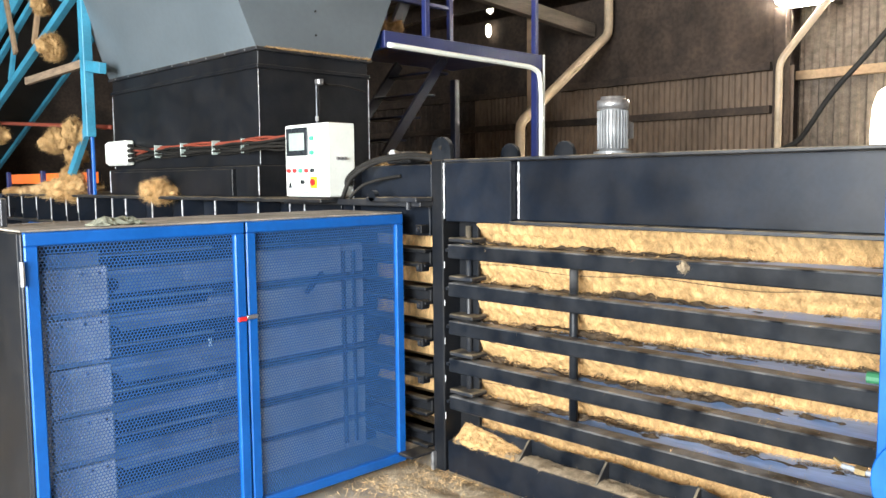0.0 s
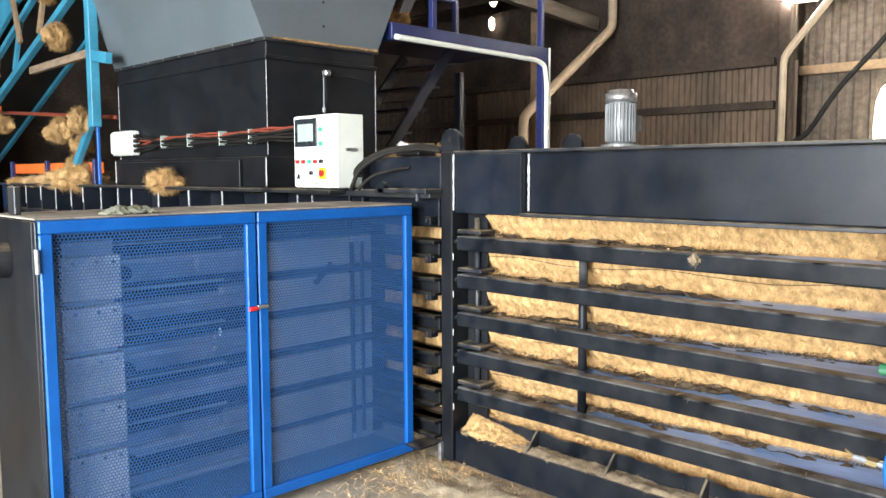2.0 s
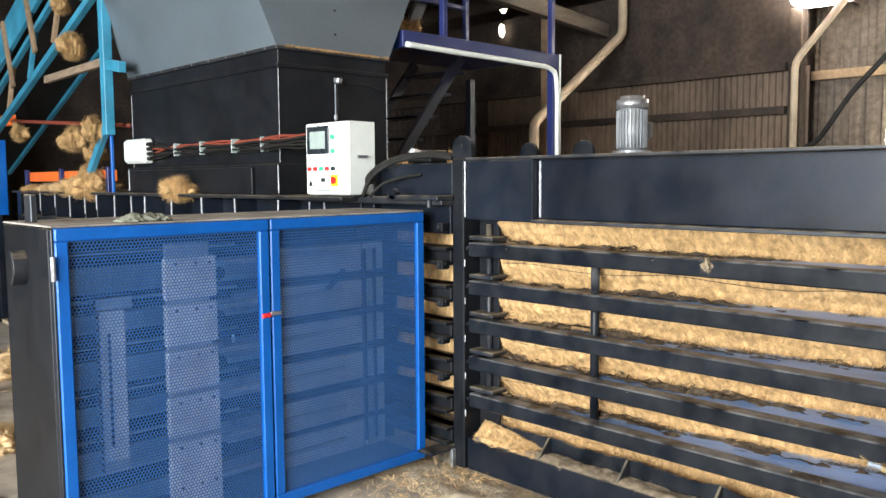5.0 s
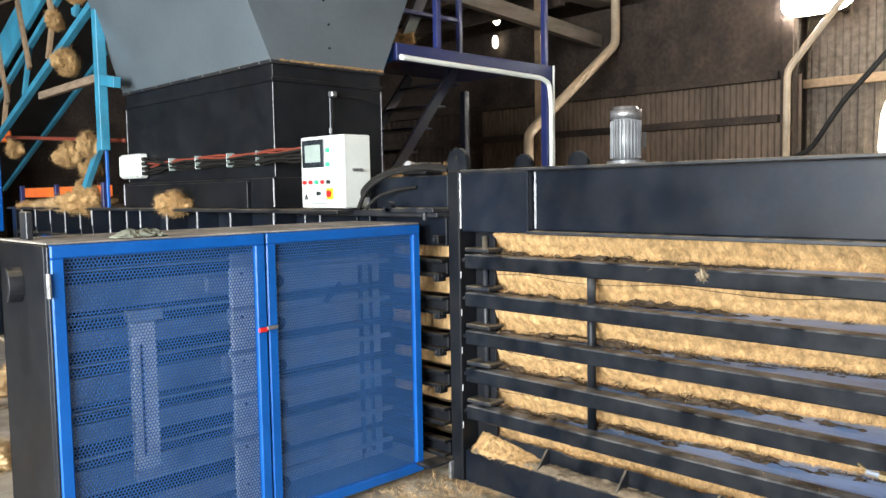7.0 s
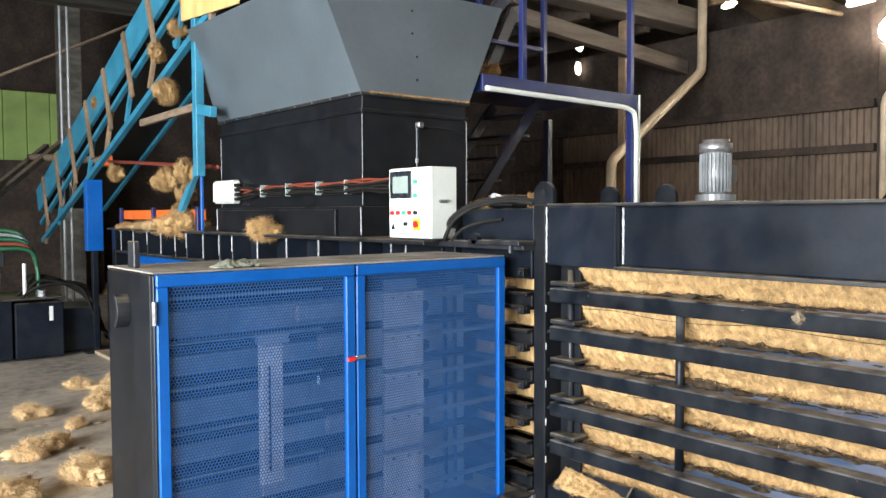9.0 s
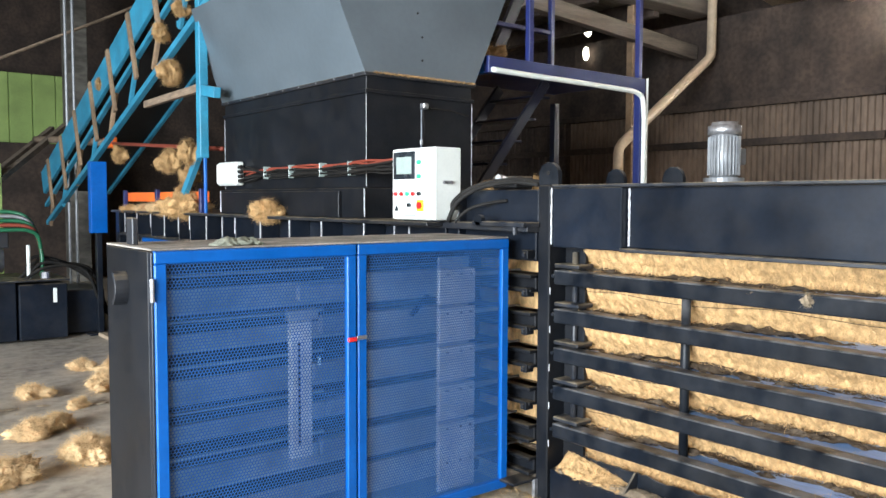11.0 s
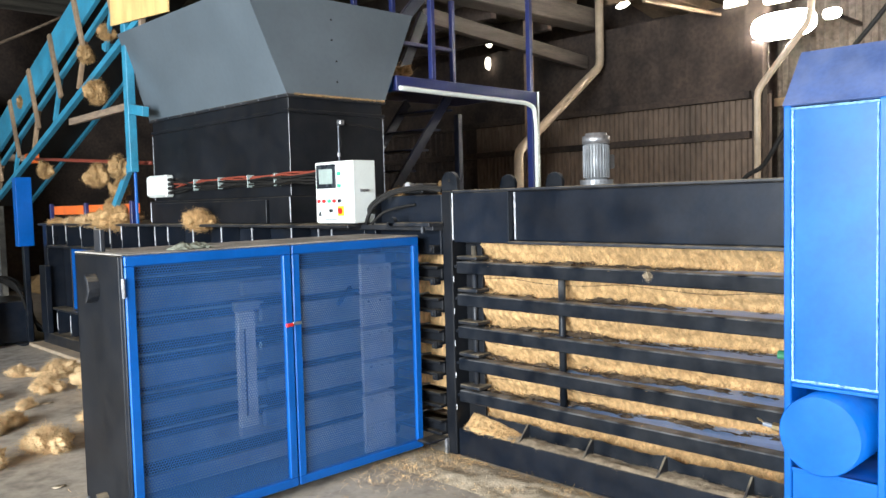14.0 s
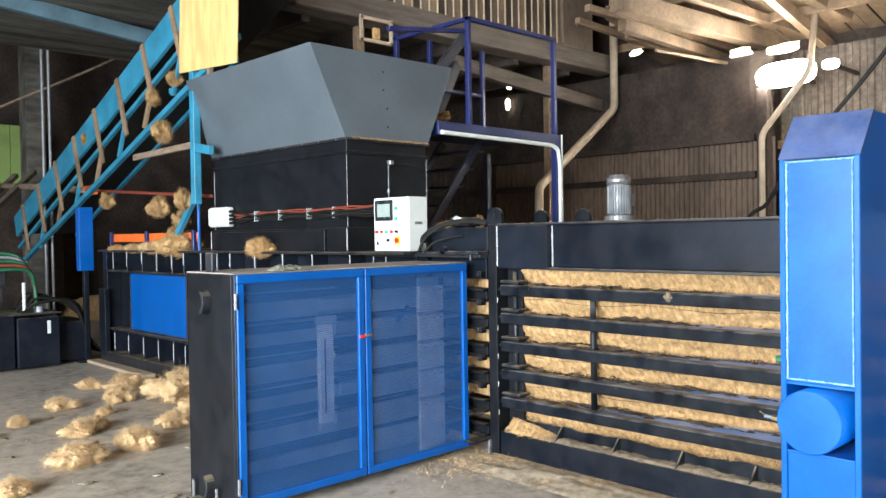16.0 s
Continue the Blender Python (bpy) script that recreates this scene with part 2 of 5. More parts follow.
def tube(points, r, seg=8, bm=None, sub=6):
    """A round hose through the points, smoothed."""
    pts = [Vector(p) for p in points]
    line = []
    for i in range(len(pts) - 1):
        a, b, c, d = pts[max(i - 1, 0)], pts[i], pts[i + 1], pts[min(i + 2, len(pts) - 1)]
        for k in range(sub):
            t = k / sub
            line.append(0.5 * ((2 * b) + (c - a) * t + (2 * a - 5 * b + 4 * c - d) * t * t + (3 * b - a - 3 * c + d) * t ** 3))
    line.append(pts[-1])
    b = bmesh.new()
    rings = []
    q = d0 = None
    for i, p in enumerate(line):
        d = (line[min(i + 1, len(line) - 1)] - line[max(i - 1, 0)]).normalized()
        q = d.to_track_quat("Z", "Y") if q is None else d0.rotation_difference(d) @ q
        d0 = d
        rings.append([b.verts.new(p + q @ Vector((r * math.cos(2 * math.pi * k / seg), r * math.sin(2 * math.pi * k / seg), 0))) for k in range(seg)])
    for u, v in zip(rings, rings[1:]):
        for k in range(seg):
            b.faces.new((u[k], u[(k + 1) % seg], v[(k + 1) % seg], v[k]))
    b.faces.new(rings[0]), b.faces.new(rings[-1])
    return joined(bm, b)


def prism(outline, axis, a, b2, bevel=0.0, bm=None):
    """A plate with the outline (two other axes in order) from a to b2 along the axis."""
    b = bmesh.new()
    def at(u, v, w):
        return {"x": (w, u, v), "y": (u, w, v), "z": (u, v, w)}[axis]
    lo = [b.verts.new(at(u, v, a)) for u, v in outline]
    hi = [b.verts.new(at(u, v, b2)) for u, v in outline]
    b.faces.new(lo), b.faces.new(hi)
    n = len(lo)
    for i in range(n):
        b.faces.new((lo[i], lo[(i + 1) % n], hi[(i + 1) % n], hi[i]))
    if bevel:
        bmesh.ops.bevel(b, geom=b.edges[:], offset=bevel, segments=1, affect="EDGES")
    return joined(bm, b)


def strands(bm, rng, points, length, width, up=0.6):
    """Thin curled fibres that leave the points."""
    for p, n in points:
        d = (Vector(n) * up + Vector((rng.uniform(-1, 1), rng.uniform(-1, 1), rng.uniform(-1, 1)))).normalized()
        bend = Vector((rng.uniform(-1, 1), rng.uniform(-1, 1), rng.uniform(-1, 0.6))) * 0.7
        side = d.cross(Vector((rng.uniform(-1, 1), rng.uniform(-1, 1), rng.uniform(-1, 1)))).normalized() * width / 2
        ln = length * rng.uniform(0.4, 1.3)
        prev = None
        q = Vector(p) - d * 0.01
        for k in range(4):
            w = side * (1 - k / 4)
            cur = (bm.verts.new(q - w), bm.verts.new(q + w))
            if prev:
                bm.faces.new((prev[0], prev[1], cur[1], cur[0]))
            prev = cur
            q = q + d * ln / 3
            d = (d + bend * 0.45).normalized()


def wool(bm, rng, points, length, width):
    """Fine curly hairs that leave a surface every way."""
    for p, n in points:
        n = Vector(n)
        d = (n * rng.uniform(-0.2, 0.8) + Vector((rng.uniform(-1, 1), rng.uniform(-1, 1), rng.uniform(-1, 1)))).normalized()
        turn = Vector((rng.uniform(-1, 1), rng.uniform(-1, 1), rng.uniform(-1, 0.7))).normalized()
        side = d.cross(turn).normalized() * width / 2
        ln = length * rng.uniform(0.3, 1.2)
        q, prev = Vector(p), None
        for k in range(5):
            w = side * (1 - k / 5.5)
            cur = (bm.verts.new(q - w), bm.verts.new(q + w))
            if prev:
                bm.faces.new((prev[0], prev[1], cur[1], cur[0]))
            prev = cur
            q = q + d * ln / 4
            d = (d + turn * 0.75).normalized()


def clump(name, where, size, seed, mat, label, flat=0.65, hairs=1500, group="", turn=0.0):
    """A loose tuft of fibre: broken soft lobes wrapped in curly hair."""
    rng = random.Random(seed)
    lobes = [(Vector((0, 0, 0.0)), 0.5)]
    for _ in range(14):
        a, far = rng.uniform(0, 2 * math.pi), rng.uniform(0.35, 0.95)
        lobes.append((Vector((far * math.cos(a), far * math.sin(a) * 0.8, rng.uniform(-0.4, 0.45) * (1.1 - far))), rng.uniform(0.14, 0.34)))
    bm = bmesh.new()
    bmesh.ops.create_icosphere(bm, subdivisions=5, radius=1)
    off = Vector((seed * 7.3, seed * 3.1, seed * 1.7))
    sx, sy, sz = size
    for v in bm.verts:
        d = v.co.normalized()
        k = 0.3
        for c, r in lobes:
            along = c.dot(d)
            gap = r * r - (c.length_squared - along * along)
            if gap > 0:
                k = max(k, along + math.sqrt(gap))
        v.co = d * k
    for _ in range(3):
        bmesh.ops.smooth_vert(bm, verts=bm.verts, factor=0.5, use_axis_x=True, use_axis_y=True, use_axis_z=True)
    for v in bm.verts:
        c = v.co
        k = 1 + 0.22 * noise.noise(c * 5 + off) + 0.20 * noise.noise(c * 11 + off) + 0.14 * noise.noise(c * 23 + off)
        v.co = Vector((c.x * k * sx, c.y * k * sy, (max(c.z * k, -0.35) + 0.35) * sz * flat))
    bm.normal_update()
    vs = list(bm.verts)
    pts = [(v.co * rng.uniform(0.9, 1.05), v.normal.copy()) for v in (rng.choice(vs) for _ in range(int(hairs * 2.5)))]
    wool(bm, rng, pts, 0.30 * min(size) + 0.015, 0.003 * min(size) + 0.0009)
    me = mesh_of(name, bm, mat, True)
    ob = tagged(new(name, me), label, "fibre tuft", group)
    ob.matrix_world = Matrix.Translation(where) @ Matrix.Rotation(turn, 4, "Z")
    return ob


# ---- the shed ----
def corrugated(u0, u1, z0, z1, at, axis, pitch=0.18, depth=0.03, gap=()):
    """A trapezoid-profiled sheet wall along an axis."""
    b = bmesh.new()
    prof = []
    u = u0
    k = 0
    while u < u1:
        for f, d in ((0.0, 0), (0.38, 0), (0.5, 1), (0.88, 1)):
            prof.append((min(u + f * pitch, u1), d * depth))
        u += pitch
        k += 1
    prof.append((u1, 0))
    def put(u, d, z):
        return b.verts.new((at + d, u, z) if axis == "y" else (u, at + d, z))
    lo, hi = [put(u, d, z0) for u, d in prof], [put(u, d, z1) for u, d in prof]
    lo2, hi2 = [put(u, d + 0.012, z0) for u, d in prof], [put(u, d + 0.012, z1) for u, d in prof]
    for i in range(len(prof) - 1):
        b.faces.new((lo[i], lo[i + 1], hi[i + 1], hi[i]))
        b.faces.new((lo2[i], lo2[i + 1], hi2[i + 1], hi2[i]))
    return b


def shed():
    b = bmesh.new()
    bmesh.ops.create_grid(b, x_segments=150, y_segments=180, size=1)
    for v in b.verts:
        v.co.x, v.co.y = 2.0 + v.co.x * 10.5, 5.0 + v.co.y * 14.5
        v.co.z = 0.012 * noise.noise(v.co * 0.9) + 0.006 * noise.noise(v.co * 4) - 0.012
    solo("floor", b, CONCRETE, "worn dusty concrete floor with fibre litter", "floor", kind="structure", smooth=True)
    # far side wall with ribbed sheets: a paler lower band and a dark upper one
    w = thing("wall_east", "rusty brown ribbed sheet wall with timber girts", "wall", (10.6, 6, 0), kind="structure")
    part("lower_sheet", corrugated(4.30, 9.85, 0, 2.94, 10.62, "y", 0.088, 0.034), RUST, w)
    part("upper_sheet", corrugated(4.30, 16.0, 2.94, 4.22, 10.55, "y", 0.9, 0.012), DARKW, w, "dark upper sheets")
    # the far end of the lower band takes the darker base colour too
    part("lower_sheet", corrugated(9.85, 16.0, 0, 2.94, 10.62, "y", 0.16), DARKW, w, "dark lower sheets")
    for z in (1.15, 2.39, 2.94):
        part("girt", box(10.48, 10.58, 4.55, 16.0, z - 0.05, z + 0.05), DARKW, w)
    part("column", box(10.4, 10.55, 4.32, 4.48, 0, 3.64, 0.01), DARKW, w)
    w2 = thing("wall_east_bay", "dim brown sheet wall of the next bay", "wall", (11.4, 2, 0), kind="structure")
    part("sheet", corrugated(-9.2, 4.55, 0, 4.3, 11.4, "y", 0.2), DTIMBER, w2)
    part("rail", box(11.28, 11.38, -9.2, 4.55, 2.82, 2.94), ROOFM, w2)
    part("column", box(11.0, 11.3, 2.4, 2.7, 0, 5.1, 0.01), ROOFM, w2)
    # the far and the other walls
    part_wall = box(-8.3, 12.3, 19.0, 19.3, 0, 7.0, 0)
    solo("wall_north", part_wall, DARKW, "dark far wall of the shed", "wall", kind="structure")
    g = thing("wall_partition", "pale green painted panel partition", "partition wall", (3.2, 17.7, 0), kind="structure")
    for k in range(6):
        part("panel", box(1.97 + 0.42 * k, 2.38 + 0.42 * k, 17.6 + 0.012 * (k % 2), 17.9, 0, 4.0, 0.012), GREEN, g)
    # plain dark panel added in place of the clutter below the green
    solo("clutter_backdrop", box(1.4, 4.9, 17.1, 17.3, 0, 2.62, 0.01), DARKW, "low dark panel standing in for clutter before the partition", "wall", kind="structure")
    b = box(-8.3, -8.0, -9.3, -4.2, 0, 7, 0)
    box(-8.3, -8.0, 4.2, 19.0, 0, 7, 0, b)
    box(-8.3, -8.0, -4.2, 4.2, 5.1, 7, 0, b)
    solo("wall_west", b, RUST, "brown sheet wall with a wide open loading door", "wall", kind="structure")
    # out of view; the opening is added for the south fill lamp
    b = box(-8.0, 0.2, -9.3, -9.0, 0, 7, 0)
    box(2.8, 12.3, -9.3, -9.0, 0, 7, 0, b)
    box(0.2, 2.8, -9.3, -9.0, 3.0, 7, 0, b)
    solo("wall_south", b, RUST, "unseen brown sheet wall with an opening for the fill lamp", "wall", kind="structure")
    b = box(11.8, 12.1, -9.0, 19.0, 0, 7, 0)
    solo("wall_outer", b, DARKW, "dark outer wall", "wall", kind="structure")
    b = box(-8.3, 12.3, -9.3, 19.3, 7.0, 7.2, 0)
    for y in range(-8, 19, 2):
        box(-8.0, 12.0, y, y + 0.12, 6.75, 6.98, 0, b)
    solo("ceiling", b, ROOFM, "timber and sheet roof underside", "ceiling", kind="structure")


def canopy():
    """The low sloping board roof over the far bay, with rafters and purlins."""
    t = thing("canopy_roof", "low sloping board roof with timber rafters", "roof", (9, 0, 5), kind="structure")
    def zat(x):
        return 5.67 - 0.193 * (x - 6)
    def start(y):
        return max(6.0, (y + 0.8) / 0.70 - 0.6)
    y = -8.8
    k = 0
    while y < 6.7:
        part("roof_board", beam((start(y), y + 0.11, zat(start(y)) + 0.012 * (k % 2)), (12.0, y + 0.11, zat(12) + 0.012 * (k % 2)), 0.215, 0.02, 0.003), ROOFM, t)
        y += 0.23
        k += 1
    for x in (7.0, 8.2, 9.4, 10.6):
        part("purlin", box(x, x + 0.08, -8.8, 0.70 * (x + 1) - 1.1, zat(x) - 0.16, zat(x) - 0.03, 0.004), ROOFM, t)
    for y in (-6.0, -3.2, -0.4, 2.4, 3.9):
        part("rafter", beam((start(y), y, zat(start(y)) - 0.25), (12.0, y, zat(12) - 0.25), 0.12, 0.18), ROOFM, t)


def roof_beam(p, q, w, h, label="weathered timber roof beam", mat=None):
    return solo("roof_beam", beam(p, q, w, h, 0.01), mat or ROOFM, label, "beam", "roof beams", kind="structure")


def mezzanine():
    m = thing("mezzanine", "raised loft with slatted sheet front and timber edge beam", "mezzanine", (7, 7.4, 0), kind="structure")
    part("edge_beam", box(-1.0, 4.1, 7.02, 7.35, 4.27, 4.55, 0.012), DARKW, m, "dark edge beam")
    part("edge_beam", box(4.1, 10.5, 7.0, 7.35, 4.25, 4.55, 0.012), DTIMBER, m, "dusty grey timber edge beam")
    part("deck", box(-1.0, 10.5, 7.35, 12.0, 4.43, 4.55, 0.01), SOOTB, m, "sooty grey deck boards")
    x = 4.84
    k = 0
    while x < 9.25:
        wd = 0.124
        part("slat", box(x, x + wd, 7.2, 7.24, 4.55, 6.95, 0.004), (RUST, ROOFM, DARKW)[k % 3], m)
        # light through the board gaps is built as a pale strip
        part("slat", box(x + wd - 0.004, x + wd + 0.016, 7.175, 7.198, 4.55, 6.95, 0.002), PVC, m, "pale strip standing for light between the boards")
        x += wd + 0.022 + 0.01
        k += 1
    part("panel", box(9.30, 10.1, 7.15, 7.25, 4.55, 6.95, 0.004), RUST, m, "plain brown sheet panel")
    for xx in (9.08, 5.22):
        part("post", box(xx, xx + 0.11, 7.3, 7.41, 0, 4.25, 0.006), ROOFM, m)
    for i in range(5):
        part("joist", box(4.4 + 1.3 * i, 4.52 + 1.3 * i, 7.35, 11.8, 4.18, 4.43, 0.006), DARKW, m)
    part("cross_joist", beam((6.87, 7.2, 3.98), (10.5, 7.3, 3.75), 0.12, 0.2), DTIMBER, m)


def downpipe(name, pts, r):
    path = [Vector(pts[0])]
    for a, c, e in zip(pts, pts[1:], pts[2:]):
        a, c, e = Vector(a), Vector(c), Vector(e)
        k0, k1 = min(0.09, (c - a).length * 0.4), min(0.09, (e - c).length * 0.4)
        p0, p1 = c + (a - c).normalized() * k0, c + (e - c).normalized() * k1
        path += [p0, (p0 + p1 + 2 * c) / 4, p1]
    path.append(Vector(pts[-1]))
    solo(name, tube(path, r, 12, None, 1), PVC, "beige plastic drain pipe with elbows", "pipe", kind="", smooth=True)


def floodlight(y0, y1, z0, z1, x, label):
    f = thing("floodlight", label, "lamp", (x, (y0 + y1) / 2, z0), "hall floodlights")
    cy, cz, ry, rz = (y0 + y1) / 2, (z0 + z1) / 2, (y1 - y0) / 2, (z1 - z0) / 2
    def rim(g):
        out = []
        for k in range(32):
            c, n = math.cos(2 * math.pi * k / 32), math.sin(2 * math.pi * k / 32)
            out.append((cy + (ry + g) * math.copysign(abs(c) ** 0.6, c), cz + (rz + g) * math.copysign(abs(n) ** 0.8, n)))
        return out
    part("housing", prism(rim(-0.02), "x", x + 0.02, x + 0.10, 0.0), DARKW, f)
    part("bracket", beam((x + 0.1, cy, cz), (11.4, cy, cz), 0.05, 0.05), DARKW, f)
    part("glass", prism(rim(0.0), "x", x, x + 0.018, 0.0), LAMPG, f, "glowing white glass")


def daylight_gap(y0, y1, z0, z1, x=10.5):
    """A ragged glowing plate that stands for daylight through an opening."""
    cy, cz, ry, rz = (y0 + y1) / 2, (z0 + z1) / 2, (y1 - y0) / 2, (z1 - z0) / 2
    out = []
    for k in range(22):
        a = 2 * math.pi * k / 22
        f = 0.92 + 0.35 * noise.noise(Vector((math.cos(a) * 1.6, math.sin(a) * 1.6, y0 * 3)))
        out.append((cy + ry * f * math.cos(a), cz + rz * f * (abs(math.sin(a)) ** 0.7) * (1 if math.sin(a) > 0 else -1)))
    solo("glow_plate", prism(out, "x", x, x + 0.01, 0.0), SKYG, "glowing plate for daylight in the far wall", "opening", "eaves gaps", kind="structure")


# ---- the baler ----
FR = Matrix.Translation((3.045, 2.985, 0))   # outlet section: x inwards, v along it
RAILS = (1.207, 1.009, 0.810, 0.612, 0.413)


def fbox(x0, x1, v0, v1, z0, z1, bevel=0.004, bm=None):
    """A box in the outlet section's own axes: x inwards, v along it towards the outlet."""
    return box(x0, x1, -v1, -v0, z0, z1, bevel, bm, FR)


def weld(p, q, r=0.006, bm=None):
    """An uneven bead: its ripples swell and shrink, and it wanders a little."""
    p, q = Vector(p), Vector(q)
    n = max(3, int((q - p).length / 0.009))
    rng = random.Random(int(p.length * 1000))
    pts = [p.lerp(q, i / n) + Vector((rng.uniform(-1, 1), rng.uniform(-1, 1), rng.uniform(-1, 1))) * 0.15 * r for i in range(n + 1)]
    b = tube(pts, r, 5, None, 1)
    for v in b.verts:
        i = min(n, max(0, round((v.co - p).dot(q - p) / (q - p).length_squared * n)))
        v.co = pts[i] + (v.co - pts[i]) * (0.8 + 0.4 * noise.noise(Vector((i * 0.9, p.x * 9, p.y * 5))))
    return joined(bm, b)


def lug(parent, c, r, th, hole=True):
    """An upright lifting eye with a round top and a hole."""
    n = 18
    out = [(-r, 0)] + [(r * math.cos(math.pi - math.pi * k / n), r * 0.75 + r * math.sin(math.pi * k / n)) for k in range(n + 1)] + [(r, 0)]
    b = prism(out, "x", -th / 2, th / 2, 0.0)
    bmesh.ops.bevel(b, geom=[e for e in b.edges], offset=0.003, segments=1, affect="EDGES")
    for v in b.verts:
        v.co += Vector(c)
    o = part("lifting_lug", b, RAILM, parent)
    if hole:
        hb = rod(Vector(c) + Vector((-th / 2 - 0.003, 0, r * 0.95)), Vector(c) + Vector((th / 2 + 0.003, 0, r * 0.95)), 0.17 * r, 12)
        part("eye_hole", hb, CABLE, o, "dark drilled eye")
    return o


def outlet(baler):
    # corner post
    part("corner_post", box(3.03, 3.17, 2.99, 3.073, 0.0, 1.640, 0.006), CHUTEP, baler)
    b = weld((3.038, 2.984, 1.34), (3.038, 2.984, 1.625), 0.006)
    part("weld_seam", b, WELD, baler, "pale weld bead")
    # top beam: a closed end plate and an open channel
    part("beam_end_plate", fbox(0.0, 0.10, 0.0, 0.442, 1.325, 1.627, 0.005), BLACK, baler)
    part("beam_web", fbox(0.05, 0.11, 0.442, 3.4, 1.34, 1.627, 0.004), BLACK, baler)
    part("top_flange", fbox(-0.01, 0.14, 0.0, 3.4, 1.627, 1.642, 0.003), BLACKD, baler)
    part("bottom_flange", fbox(-0.012, 0.12, 0.442, 3.4, 1.322, 1.339, 0.003), BLACKD, baler)
    b = weld(FR @ Vector((0.044, -0.455, 1.35)), FR @ Vector((0.044, -0.455, 1.62)), 0.007)
    part("weld_seam", b, WELD, baler, "pale weld bead")
    # side rails
    for z in RAILS:
        r = part("side_rail", fbox(0.0, 0.085, 0.012, 3.4, z - 0.073, z, 0.006), RAILM, baler)
        part("hinge_plate", fbox(0.012, 0.13, 0.005, 0.17, z + 0.012, z + 0.034, 0.005), BLACKD, baler)
        part("bolt", rod(FR @ Vector((-0.006, -0.012, z - 0.03)), FR @ Vector((0.01, -0.012, z - 0.03)), 0.010, 6), RAILM, baler)
    part("hinge_pin", rod(FR @ Vector((0.085, -0.085, 0.34)), FR @ Vector((0.085, -0.085, 1.30)), 0.016, 10), BLACKD, baler, "dusty black hinge pin", True)
    part("tie_bar", rod(FR @ Vector((0.10, -0.738, 0.40)), FR @ Vector((0.10, -0.738, 1.19)), 0.021, 12), RAILM, baler, "", True)
    part("tie_bar", rod(FR @ Vector((0.11, -2.75, 0.40)), FR @ Vector((0.11, -2.75, 1.19)), 0.021, 12), RAILM, baler, "", True)
    # black plate added so that the gap beside the post stays dark
    part("gap_backing", fbox(0.100, 0.125, 0.0, 0.135, 0.1, 1.32, 0.004), CHUTEP, baler)
    for z in RAILS:
        part("weld_seam", weld((3.034, 2.984, z - 0.125), (3.034, 2.984, z - 0.090), 0.004), WELD, baler, "pale weld bead")
    # pale blue guide shelves that carry the bale behind the rails
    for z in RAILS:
        part("guide_shelf", fbox(0.087, 0.75, 0.10, 3.4, z - 0.030, z - 0.012, 0.002), SHELF, baler, "worn pale blue steel guide shelf")
    # sill
    part("sill_beam", fbox(0.0, 0.12, 0.0, 3.4, 0.0, 0.170, 0.006), BLACK, baler)
    part("sill_ledge", fbox(0.12, 0.50, 0.02, 3.4, 0.05, 0.09, 0.004), BLACKD, baler)
    for v in (0.47, 0.92, 1.37, 1.82, 2.27, 2.72):
        g = prism([(0.004, 0.168), (0.106, 0.168), (0.106, 0.256), (0.092, 0.256)], "y", -v - 0.012, -v, 0.001)
        g.transform(FR)
        part("sill_gusset", g, BLACKD, baler)
    edge = [(-0.06 - 0.02 * i, 0.250 + 0.012 * noise.noise(Vector((i * 0.19, 1.5, 0))) + 0.007 * noise.noise(Vector((i * 0.9, 4.5, 0)))) for i in range(166)]
    skirt = prism([(-0.06, 0.165)] + edge + [(edge[-1][0], 0.165)], "x", 0.107, 0.117, 0.0)
    skirt.transform(FR)
    part("inner_skirt", skirt, RAILM, baler, "black plate behind the sill ledge")
    # far side and roof of the outlet channel
    part("far_side", fbox(1.15, 1.25, 0.0, 3.4, 0.0, 1.65, 0.006), BLACK, baler)
    part("channel_roof", fbox(0.14, 1.15, 0.0, 3.4, 1.60, 1.64, 0.004), BLACKD, baler)
    part("channel_floor", fbox(0.5, 1.15, 0.02, 3.4, 0.05, 0.10, 0.004), BLACKD, baler)
    lug(baler, (3.09, 3.045, 1.640), 0.068, 0.03)
    lug(baler, (4.0, 3.36, 1.636), 0.070, 0.03, hole=False)
    lug(baler, (4.0, 2.94, 1.636), 0.070, 0.03, hole=False)
    # strips with tongues beside the corner post, where the needles enter
    for z in RAILS + (0.24,):
        part("needle_guide", box(3.03, 3.14, 3.085, 3.66, z - 0.122, z - 0.03, 0.006), CHUTEP, baler)
        part("guide_lip", box(2.99, 3.11, 3.085, 3.66, z - 0.050, z - 0.030, 0.004), CHUTEP, baler)
        part("guide_lip", box(2.99, 3.11, 3.085, 3.66, z - 0.125, z - 0.105, 0.004), CHUTEP, baler)
    for z in RAILS:
        c = part("clevis", box(2.972, 3.03, 3.09, 3.135, z + 0.052, z + 0.098, 0.004), CHUTEP, baler)
        part("bolt", rod((2.964, 3.112, z + 0.075), (2.974, 3.112, z + 0.075), 0.011, 6), BLACKD, c)
    part("needle_guide", box(3.03, 3.14, 3.085, 3.66, 1.245, 1.40, 0.006), BLACK, baler)
    part("foot_bracket", box(3.0, 3.03, 3.05, 3.07, 0.0, 0.10, 0.004), STEEL, baler, "bare steel foot bracket")
    part("foot_bracket", box(2.86, 3.03, 3.06, 3.17, 0.09, 0.105, 0.004), BLACK, baler)
    part("needle_wall_post", box(3.0, 3.14, 3.68, 3.78, 0, 1.6, 0.005), BLACK, baler)
    part("needle_top_plate", box(2.94, 3.6, 3.06, 4.3, 1.40, 1.44, 0.004), BLACKD, baler)
